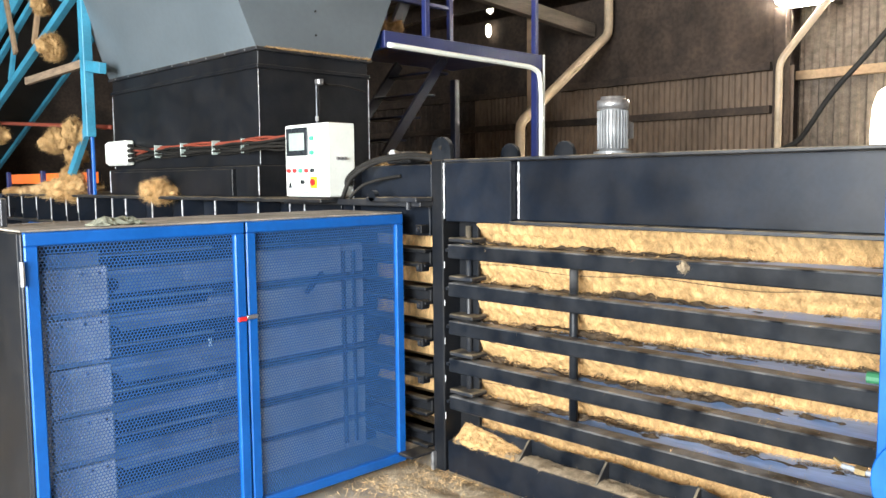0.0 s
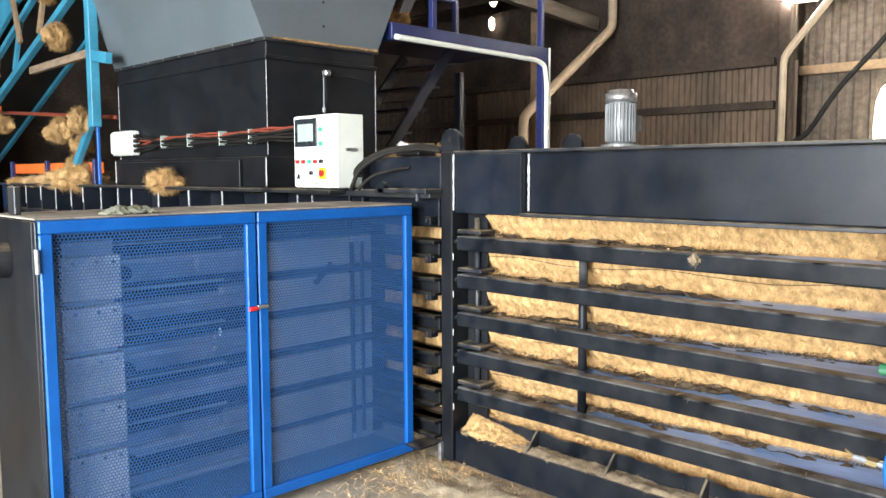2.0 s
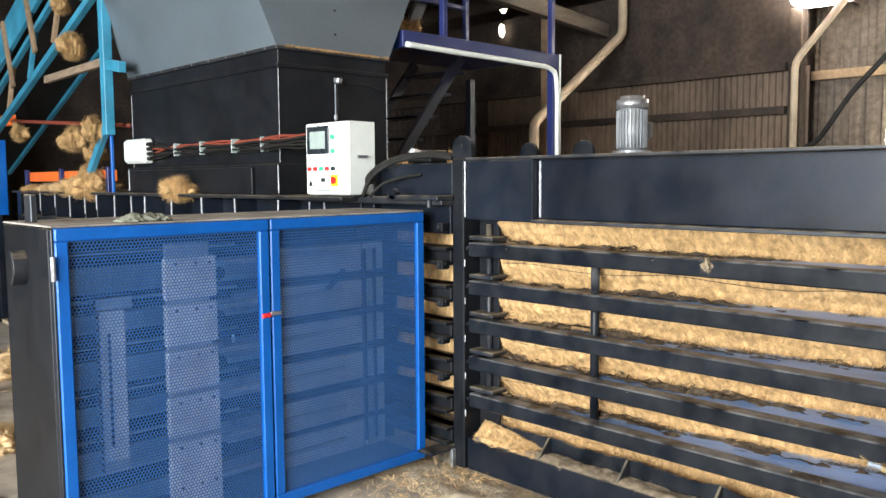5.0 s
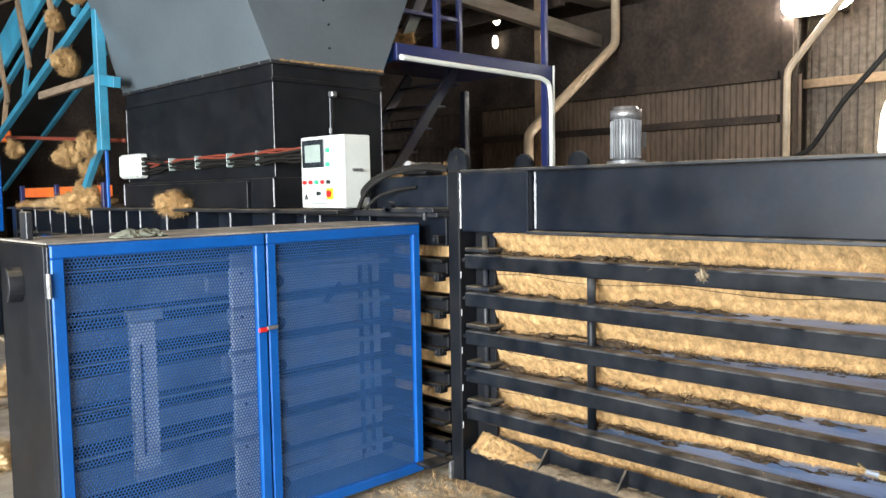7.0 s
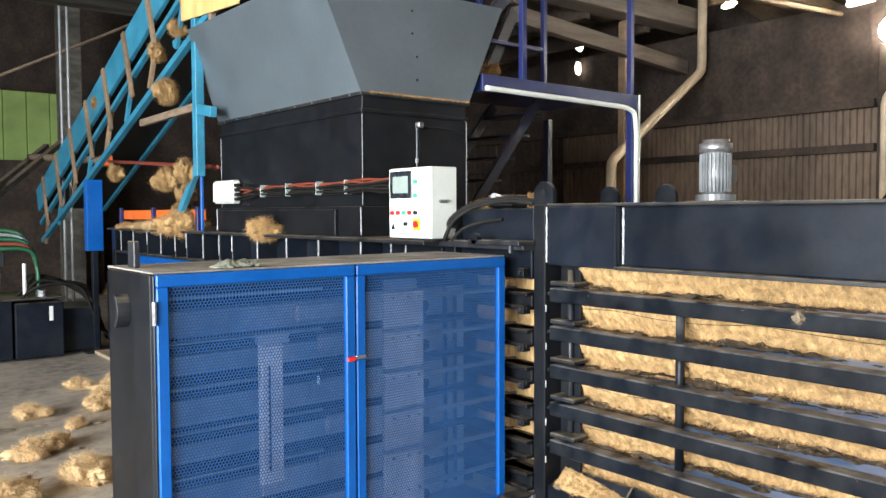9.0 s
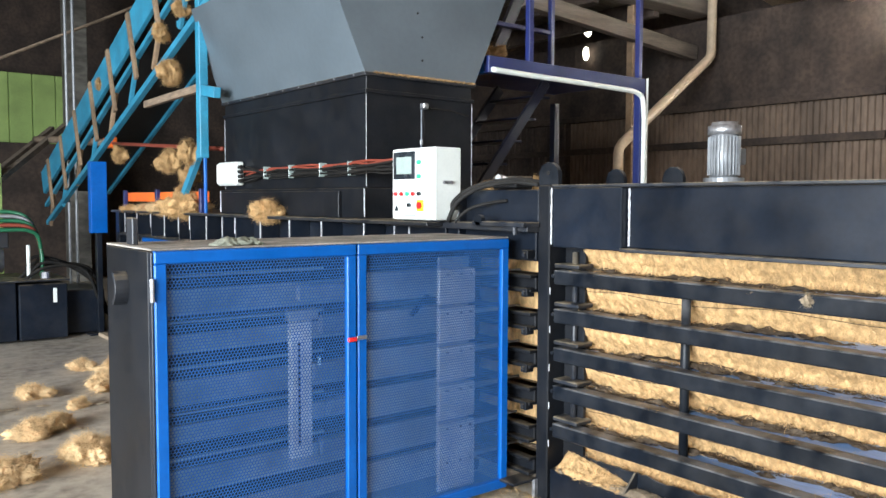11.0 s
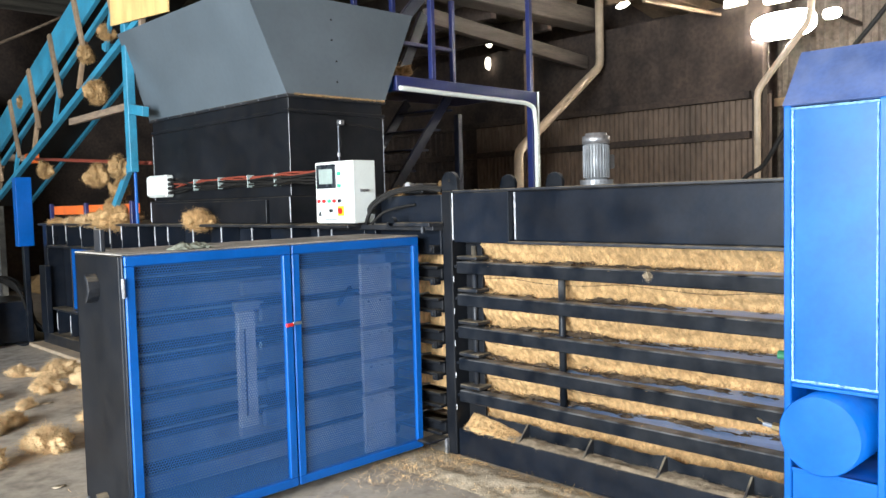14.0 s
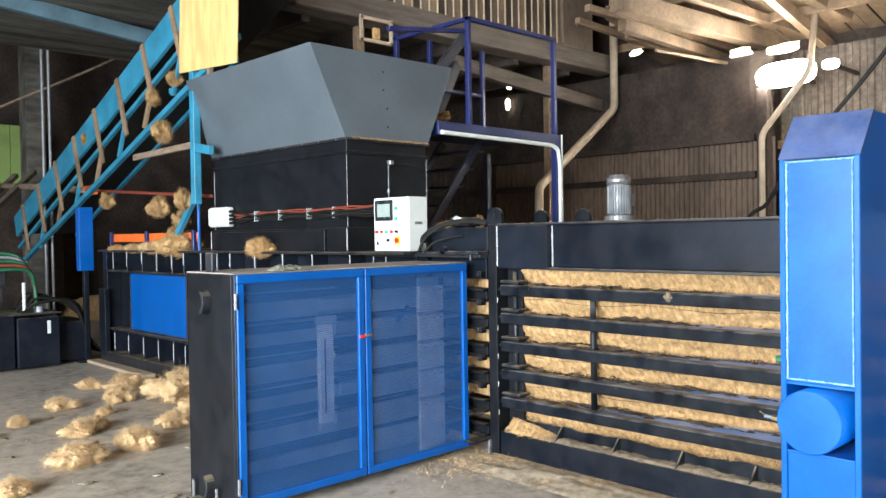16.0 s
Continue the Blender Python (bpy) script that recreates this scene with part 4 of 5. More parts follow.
# ---- small machine things ----
def control_box():
    x0, x1, y0, y1, z0, z1 = 2.82, 3.02, 3.685, 4.09, 1.448, 1.862
    t = thing("control_cabinet", "white steel control cabinet with screen and buttons", "control cabinet", ((x0 + x1) / 2, 3.9, z0))
    part("cabinet", box(x0 + 0.008, x1, y0, y1, z0, z1, 0.006), WHITE, t)
    d = part("door", box(x0, x0 + 0.012, y0 + 0.004, y1 - 0.004, z0 + 0.004, z1 - 0.004, 0.004), WHITE, t)
    part("screen_frame", box(x0 - 0.008, x0, y1 - 0.235, y1 - 0.022, z0 + 0.235, z0 + 0.395, 0.004), SCREEN, d, "black framed touch screen")
    part("display", box(x0 - 0.010, x0 - 0.007, y1 - 0.205, y1 - 0.055, z0 + 0.265, z0 + 0.365, 0.001), LCD, d, "grey lit display")
    def button(y, z, r, m, name="button"):
        part(name, rod((x0 - 0.016, y, z), (x0, y, z), r, 12), m, d)
    button(y1 - 0.275, z0 + 0.33, 0.013, GREENP, "pilot_light")
    button(y1 - 0.275, z0 + 0.25, 0.013, GREENP, "pilot_light")
    for k, m in enumerate((RED, RED, GREENP, RED, SCREEN)):
        button(y1 - 0.045 - 0.058 * k, z0 + 0.150, 0.012, m)
    button(y1 - 0.18, z0 + 0.085, 0.012, SCREEN, "selector")
    part("stop_plate", box(x0 - 0.006, x0, y1 - 0.315, y1 - 0.25, z0 + 0.05, z0 + 0.115, 0.003), YELLOW, d, "yellow emergency stop plate")
    button(y1 - 0.282, z0 + 0.083, 0.020, RED, "stop_button")
    part("warning_sign", prism([(y1 - 0.065, z0 + 0.05), (y1 - 0.03, z0 + 0.05), (y1 - 0.047, z0 + 0.085)], "x", x0 - 0.004, x0, 0.0), SCREEN, d)
    part("label_bar", box(x0 - 0.003, x0, y1 - 0.24, y1 - 0.10, z0 + 0.022, z0 + 0.030, 0.001), LCD, d)
    for k in range(3):
        part("lock", rod((x0 + 0.075 + 0.025 * k, y0 - 0.012, z0 + 0.215), (x0 + 0.075 + 0.025 * k, y0, z0 + 0.215), 0.010, 10), STEEL, t, "small steel cam lock")
    part("gland", rod((x1 - 0.05, y0 - 0.05, z0 + 0.075), (x1 - 0.05, y0, z0 + 0.075), 0.016, 8), CABLE, t)
    part("mount_bracket", box(x0 + 0.06, x1 - 0.02, y0 + 0.03, y1 - 0.03, 1.437, z0, 0.003), BLACKD, t)
    # lamp stalk on the chute above it
    s = thing("signal_stalk", "thin steel stalk with a small sensor head", "sensor", (3.5, 4.7, 1.9))
    part("rod", rod((3.495, 4.70, 1.86), (3.495, 4.70, 2.20), 0.005, 8), INNER, s)
    part("collar", rod((3.495, 4.70, 1.955), (3.495, 4.70, 1.985), 0.012, 8), STEEL, s)
    part("wire", tube([(3.497, 4.695, 1.97), (3.515, 4.69, 2.05), (3.505, 4.69, 2.13), (3.515, 4.70, 2.21)], 0.0025, 6), CABLE, s)
    part("sensor_head", box(3.495, 3.545, 4.675, 4.725, 2.205, 2.245, 0.008), STEEL, s)
    part("wire", tube([(3.54, 4.70, 2.24), (3.60, 4.715, 2.215), (3.75, 4.72, 2.215), (3.95, 4.725, 2.185)], 0.006, 6), CABLE, s)


def junction_box():
    t = thing("junction_box", "white plastic junction box on the chute", "junction box", (3.0, 6.8, 1.68))
    part("case", box(2.965, 3.052, 6.655, 7.04, 1.683, 1.887, 0.015), WHITE, t)
    part("cover", box(2.950, 2.967, 6.675, 7.02, 1.70, 1.87, 0.008), WHITE, t)
    for k in range(4):
        part("gland", rod((3.0, 6.59, 1.72 + 0.04 * k), (3.0, 6.655, 1.72 + 0.04 * k), 0.016, 8), CABLE, t)
    w = thing("cable_bundle", "bundle of red and black cables tied along the chute", "cables", (3.0, 5.3, 1.78))
    for k in range(7):
        pts = []
        for i in range(12):
            y = 6.60 - (6.60 - 4.05) * i / 11
            fan = (0.04 * (k % 4) - 0.05) * max(0.0, 1 - i / 2)
            sag = 0.006 * math.sin(i * 1.7 + k) + 0.004 * math.sin(i * 3.1 + 2 * k)
            pts.append((3.035 - 0.02 * (k % 3) - 0.17 * max(0.0, (i - 7) / 4), y, 1.815 - 0.013 * k + sag + fan))
        part("cable", tube(pts, 0.009 if k < 3 else 0.008, 6, None, 3), REDC if k in (0, 1) else CABLE, w, "red cable" if k in (0, 1) else "", True)
    for y in (6.15, 5.72, 5.25, 4.86):
        part("cable_tie", box(2.985, 3.05, y, y + 0.006, 1.728, 1.828, 0.002), LCD, w, "white cable tie")


def motor():
    cx, cy, r = 4.37, 2.855, 0.094
    t = thing("electric_motor", "grey finned electric motor standing on the press", "motor", (cx, cy, 1.65))
    part("flange", rod((cx, cy, 1.662), (cx, cy, 1.70), r * 1.25, 24), MOTOR, t)
    part("body", rod((cx, cy, 1.70), (cx, cy, 1.955), r * 0.86, 24), MOTOR, t, "", True)
    for k in range(26):
        a = 2 * math.pi * k / 26
        m = Matrix.Translation((cx, cy, 0)) @ Matrix.Rotation(a, 4, "Z")
        part("fin", box(r * 0.84, r, -0.003, 0.003, 1.715, 1.945, 0.001, None, m), MOTOR, t)
    cap = rod((cx, cy, 1.955), (cx, cy, 2.03), r * 1.03, 28)
    bmesh.ops.bevel(cap, geom=[e for e in cap.edges if e.verts[0].co.z > 2.02 and e.verts[1].co.z > 2.02], offset=0.022, segments=3, affect="EDGES")
    part("fan_cover", cap, STEEL, t, "bright steel fan cover", True)
    part("base_plate", box(cx - 0.2, cx + 0.2, cy - 0.16, cy + 0.16, 1.642, 1.662, 0.004), BLACKD, t)
    part("terminal_box", box(cx + 0.08, cx + 0.16, cy - 0.05, cy + 0.05, 1.78, 1.88, 0.006), MOTOR, t)


def hoses():
    base = [[(3.10, 3.14, 1.645), (3.06, 3.30, 1.66), (3.0, 3.50, 1.63), (2.94, 3.62, 1.55), (2.92, 3.68, 1.44)],
            [(3.14, 3.12, 1.655), (3.10, 3.34, 1.675), (3.03, 3.55, 1.645), (2.96, 3.67, 1.56), (2.94, 3.72, 1.44)],
            [(3.05, 3.33, 1.56), (3.02, 3.45, 1.545), (2.97, 3.56, 1.51), (2.93, 3.63, 1.44)]]
    for k, p in enumerate(base):
        solo("hydraulic_hose", tube(p, 0.0125 if k != 2 else 0.009, 10), CABLE, "dusty black hydraulic hose bending down to the housing", "hose", "hydraulic hoses", smooth=True)
    t = thing("hose_block", "dusty valve block with hose ends on the press", "valve block", (3.25, 3.5, 1.63))
    part("block", box(3.2, 3.34, 3.42, 3.62, 1.63, 1.70, 0.008), BLACKD, t)
    part("fitting", rod((3.2, 3.5, 1.68), (3.12, 3.48, 1.69), 0.02, 8), STEEL, t)
    solo("power_cable", tube([(6.3, 2.8, 0), (6.15, 2.68, 1.5), (6.0, 2.36, 1.81), (5.9, 2.12, 2.10), (5.9, 1.82, 2.44), (5.9, 1.12, 3.33), (5.9, 0.4, 5), (5.9, 0.1, 6.76)], 0.019, 8), CABLE, "thick black cable hanging from the roof", "cable", smooth=True)


def rag():
    b = bmesh.new()
    bmesh.ops.create_grid(b, x_segments=26, y_segments=16, size=1)
    for v in b.verts:
        p = Vector((v.co.x * 2.2, v.co.y * 1.6, 3.0))
        e = 1 - max(abs(v.co.x), abs(v.co.y)) ** 3
        v.co = Vector((1.46 + 0.105 * v.co.x + 0.03 * noise.noise(p), 3.26 + 0.05 * v.co.y + 0.02 * noise.noise(p * 2), CZ1 + 0.014 + e * (0.020 + 0.026 * noise.noise(p * 1.7) + 0.012 * noise.noise(p * 5))))
    r = bmesh.ops.extrude_face_region(b, geom=b.faces[:])
    for w in r["geom"]:
        if isinstance(w, bmesh.types.BMVert):
            w.co.z -= 0.005
    solo("rag", b, CLOTH, "crumpled dirty grey-green rag on the guard", "rag", smooth=True)


# ---- conveyor, platform and far machines ----
def conveyor():
    t = thing("conveyor", "cyan inclined belt conveyor with fibre caught on it", "conveyor", (2.9, 10, 0))
    a, b2 = Vector((2.85, 6.41, 4.22)), Vector((2.85, 13.1, 1.70))
    d = (b2 - a).normalized()
    up = Vector((0, d.z * -1, d.y)).normalized()
    for x, nm in ((2.85, "side_board"), (3.75, "side_board")):
        o = Vector((x - 2.85, 0, 0))
        a0 = a if x < 3 else a.lerp(b2, 0.2)
        part(nm, beam(a0 + o + up * 0.10, b2 + o + up * 0.10, 0.05, 0.34, 0.006), CYAN, t, "cyan sheet side board")
        if x > 3:
            continue
        part("upper_chord", beam(a0 + o - up * 0.25, b2 + o - up * 0.25, 0.05, 0.05), CYAN, t)
        part("lower_chord", beam(a + o - up * 0.74, b2 + o - up * 0.52, 0.06, 0.065), CYAN, t)
        n = 9
        for k in range(n):
            p = a.lerp(b2, (k + 0.35) / n) + o
            q = a.lerp(b2, (k + 0.85) / n) + o
            part("batten", beam(p + up * 0.26 - Vector((0.04, 0, 0)), p - up * 0.50 - Vector((0.04, 0, 0)), 0.03, 0.075), ROOFM, t, "bare timber batten")
            part("web_bar", beam(p - up * 0.25, q - up * 0.60, 0.04, 0.05), CYAN if k % 2 else ROOFM, t)
    part("belt", beam(a + Vector((0.45, 0, 0)), b2 + Vector((0.45, 0, 0)), 0.86, 0.05), CABLE, t)
    part("head_drum", rod((2.9, 6.38, 4.20), (3.7, 6.38, 4.20), 0.09, 18), STEEL, t, "", True)
    part("leg", box(2.81, 2.89, 7.03, 7.12, 1.93, 3.45, 0.006), CYAN, t)
    part("leg_foot", box(2.86, 2.885, 7.07, 7.095, 1.437, 1.93, 0.004), BLUE, t, "thin blue foot of the leg")
    part("leg", box(4.15, 4.23, 7.6, 7.69, 0.0, 3.2, 0.006), CYAN, t)
    part("cross_arm", beam((2.85, 7.64, 3.2), (4.19, 7.64, 3.2), 0.06, 0.06), CYAN, t)
    part("brace", beam((2.85, 7.08, 2.53), (2.85, 6.74, 2.47), 0.06, 0.09), CYAN, t)
    part("brace", beam((2.85, 7.6, 1.55), (2.85, 7.12, 2.0), 0.05, 0.07), CYAN, t)
    part("cross_tie", beam((2.9, 8.72, 2.55), (2.9, 7.12, 2.57), 0.05, 0.07), WOOD, t)
    g = thing("feed_guard", "orange board fence on blue posts above the press", "guard rail", (2.9, 8.5, 1.437))
    part("board", box(2.94, 2.98, 7.25, 9.6, 1.535, 1.635, 0.005), ORANGE, g, "bright orange painted board")
    for y in (7.27, 8.45, 9.5):
        part("post", box(2.90, 2.94, y, y + 0.05, 1.437, 1.66, 0.004), NAVY, g)
    p = thing("plywood_sheet", "pale plywood sheet standing above the hopper", "board", (2.9, 6.8, 3.3))
    part("sheet", beam((2.80, 6.06, 3.90), (2.80, 7.25, 3.98), 0.02, 1.30, 0.003), PLY, p)
    part("prop", beam((2.835, 6.7, 3.15), (2.835, 6.7, 4.5), 0.05, 0.05), WOOD, p)
    b = thing("steel_stanchion", "blue steel post behind the conveyor", "post", (2.72, 9.9, 0))
    part("post", box(2.63, 2.81, 9.84, 9.96, 1.17, 1.99, 0.006), BLUE, b)
    part("stand", box(2.69, 2.75, 9.86, 9.94, 0.02, 1.17, 0.004), BLACK, b, "black lower stand")
    part("foot", box(2.57, 2.87, 9.75, 10.05, 0, 0.02, 0.003), BLACK, b)
    r = thing("spray_pipe", "red pipe running past the conveyor", "pipe", (3.0, 9, 2.1))
    part("pipe", tube([(3.05, 7.11, 2.02), (3.05, 8.9, 2.14), (3.05, 10.54, 2.25)], 0.02, 8), REDC, r, "", True)
    part("pipe", tube([(3.05, 10.54, 2.25), (3.05, 12.4, 2.39), (3.05, 14.6, 2.53)], 0.05, 8), WOOD, r, "rust-brown older pipe", True)
    part("joint", box(3.0, 3.1, 10.4, 10.65, 2.19, 2.32, 0.01), ORANGE, r)


def platform():
    t = thing("access_platform", "navy steel access platform with railing and stairs", "platform", (5.0, 5.3, 0))
    x0, x1, y0, y1, z = 4.17, 6.07, 4.75, 5.9, 2.665
    part("edge_channel", box(x0, x1, y0, y0 + 0.06, z - 0.13, z, 0.005), NAVY, t)
    part("edge_channel", box(x0, x0 + 0.06, y0 + 0.06, y1, z - 0.13, z, 0.005), BLUE, t)
    part("deck", box(x0 + 0.06, x1, y0 + 0.06, y1, z - 0.03, z - 0.005, 0.003), NAVY, t)
    for x, y, zt in ((x0 + 0.43, y0, 3.74), (x1 - 0.10, y0, 3.74), (x0 + 0.43, y1 - 0.06, 3.78), (x1 - 0.10, y1 - 0.06, 3.78), (5.1, y1 - 0.06, 3.78)):
        part("rail_post", box(x, x + 0.05, y, y + 0.05, z, zt, 0.004), NAVY, t)
    part("top_rail", box(x0 + 0.43, x1 - 0.05, y0, y0 + 0.05, 3.70, 3.745, 0.004), NAVY, t)
    part("top_rail", box(x0 + 0.43, x0 + 0.48, y0, y1, 3.70, 3.74, 0.004), NAVY, t)
    part("mid_rail", box(x0 + 0.43, x1 - 0.05, y1 - 0.05, y1, 3.22, 3.26, 0.004), NAVY, t)
    part("mid_rail", beam((3.6, 4.8, 3.46), (4.6, 4.8, 3.60), 0.045, 0.045), NAVY, t)
    for x, y in ((x1 - 0.10, y0), (x1 - 0.10, y1 - 0.1), (x0 + 0.05, y1 - 0.1)):
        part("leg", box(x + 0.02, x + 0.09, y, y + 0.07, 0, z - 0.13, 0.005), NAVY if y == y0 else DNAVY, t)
    part("cable_tray", tube([(x0 + 0.02, y0 - 0.02, z - 0.11), (4.6, y0 - 0.02, z - 0.115), (5.6, y0 - 0.02, z - 0.125), (5.94, y0 - 0.02, z - 0.145), (6.02, y0 - 0.02, z - 0.28), (6.03, y0 - 0.02, 1.9), (6.03, y0 - 0.02, 0.1)], 0.022, 8), WHITE, t, "white cable conduit", True)
    part("conduit", rod((6.075, y0 - 0.015, 0.1), (6.075, y0 - 0.015, z), 0.010, 8), WHITE, t, "thin white conduit", True)
    # stairs use the navy with shade in its colour
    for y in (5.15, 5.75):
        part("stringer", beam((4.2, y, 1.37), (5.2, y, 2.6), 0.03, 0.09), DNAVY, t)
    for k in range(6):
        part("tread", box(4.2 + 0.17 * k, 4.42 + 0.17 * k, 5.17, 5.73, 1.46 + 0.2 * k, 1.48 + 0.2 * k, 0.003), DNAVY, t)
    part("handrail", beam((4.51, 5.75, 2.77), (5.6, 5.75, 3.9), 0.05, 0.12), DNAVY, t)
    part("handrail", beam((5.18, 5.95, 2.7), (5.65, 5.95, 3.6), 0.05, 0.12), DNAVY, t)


def power_unit():
    t = thing("power_unit", "black hydraulic power unit tank with green pipework", "hydraulic unit", (1.3, 9.6, 0))
    part("tank", box(0.35, 1.42, 9.12, 10.1, 0.02, 0.66, 0.012), BLACK, t)
    part("tank", box(1.44, 1.93, 9.10, 10.1, 0.02, 0.63, 0.012), BLACK, t)
    part("lid", box(0.33, 1.95, 9.08, 10.12, 0.66, 0.68, 0.004), BLACKD, t)
    part("level_gauge", box(1.78, 1.82, 9.09, 9.10, 0.42, 0.58, 0.003), WHITE, t, "white level gauge strip")
    part("filler_cap", rod((1.74, 9.25, 0.68), (1.74, 9.25, 0.75), 0.05, 12), STEEL, t)
    part("pump_motor", rod((0.8, 9.5, 0.90), (1.35, 9.5, 0.90), 0.16, 20), MOTOR, t, "", True)
    for k in range(5):
        part("pipe", tube([(0.3, 9.3 + 0.1 * k, 1.22 + 0.05 * k), (1.2, 9.3 + 0.1 * k, 1.22 + 0.05 * k), (1.62, 9.3 + 0.08 * k, 1.2 + 0.04 * k), (1.72, 9.35, 1.0), (1.72, 9.35, 0.68)], 0.022, 8), (DKGREEN, REDC, DKGREEN, MOTOR, DKGREEN)[k], t, "", True)
    part("valve_block", box(1.0, 1.4, 9.35, 9.7, 1.02, 1.2, 0.01), BLACKD, t)
    for k in range(6):
        y = 9.2 + 0.09 * k
        part("hose", tube([(1.5 + 0.05 * (k % 3), y, 0.66), (1.75, y + 0.03, 0.80 + 0.05 * (k % 3)), (2.15 + 0.04 * k, y + 0.05, 0.75 - 0.05 * (k % 3)), (2.35 + 0.03 * k, y + 0.1, 0.30), (2.6, y + 0.2, 0.06)], 0.018, 8), CABLE, t, "thick black hose", True)
    part("side_tank", box(1.95, 2.38, 9.3, 10.1, 0.02, 0.52, 0.012), BLACK, t)
    part("riser", rod((1.58, 9.3, 0.66), (1.58, 9.3, 1.05), 0.02, 8), WHITE, t)
    t.location = Vector(t.location) + Vector((0.40, 0.62, 0))
    f = thing("hall_posts", "thin steel posts and a grey timber column in the shed", "post", (3.5, 14, 0))
    part("thin_post", rod((2.915, 12.0, 0), (2.915, 12.0, 4.75), 0.020, 8), MOTOR, f)
    part("thin_post", rod((3.01, 12.0, 0), (3.01, 12.0, 4.75), 0.020, 8), MOTOR, f)
    part("timber_column", box(3.95, 4.31, 16.2, 16.6, 0, 5.8, 0.01), SOOTB, f)
    y = thing("yellow_rack", "pale yellow steel rack at the back of the shed", "rack", (1.6, 13, 0))
    part("upright", box(2.1, 2.2, 12.6, 12.7, 0, 2.05, 0.005), GREEN, y)
    part("arm", box(0.95, 2.1, 12.6, 12.7, 1.9, 2.03, 0.005), GREEN, y)
    for k in range(2):
        part("cross_arm", beam((1.95, 12.4 + k, 1.65), (3.4, 14.0 + k, 2.75), 0.08, 0.08), DTIMBER, y)
    b = thing("sloping_cable", "old rope sagging across the shed", "cable", (2.0, 12, 4))
    part("rope", tube([(0.92, 11.7, 2.74), (2.65, 12.3, 3.68), (4.0, 12.6, 4.42), (5.03, 12.9, 5.07)], 0.02, 8), WOOD, b, "", True)
    b = solo("fibre_heap", heap(), FIBREB, "dark brown heap of loose fibre behind the conveyor", "fibre heap", kind="stuff", smooth=True)


def heap():
    b = bmesh.new()
    bmesh.ops.create_grid(b, x_segments=60, y_segments=80, size=1)
    for v in b.verts:
        e = max(0.0, 1 - max(abs(v.co.x), abs(v.co.y)) ** 4)
        p = Vector((v.co.x * 2, v.co.y * 4, 0.5))
        v.co = Vector((7.0 + 2.2 * v.co.x, 13.2 + 4.5 * v.co.y, e * (0.75 + 0.5 * noise.noise(p * 0.6) + 0.25 * noise.noise(p * 2) + 0.12 * noise.noise(p * 5)) - 0.02))
    return b


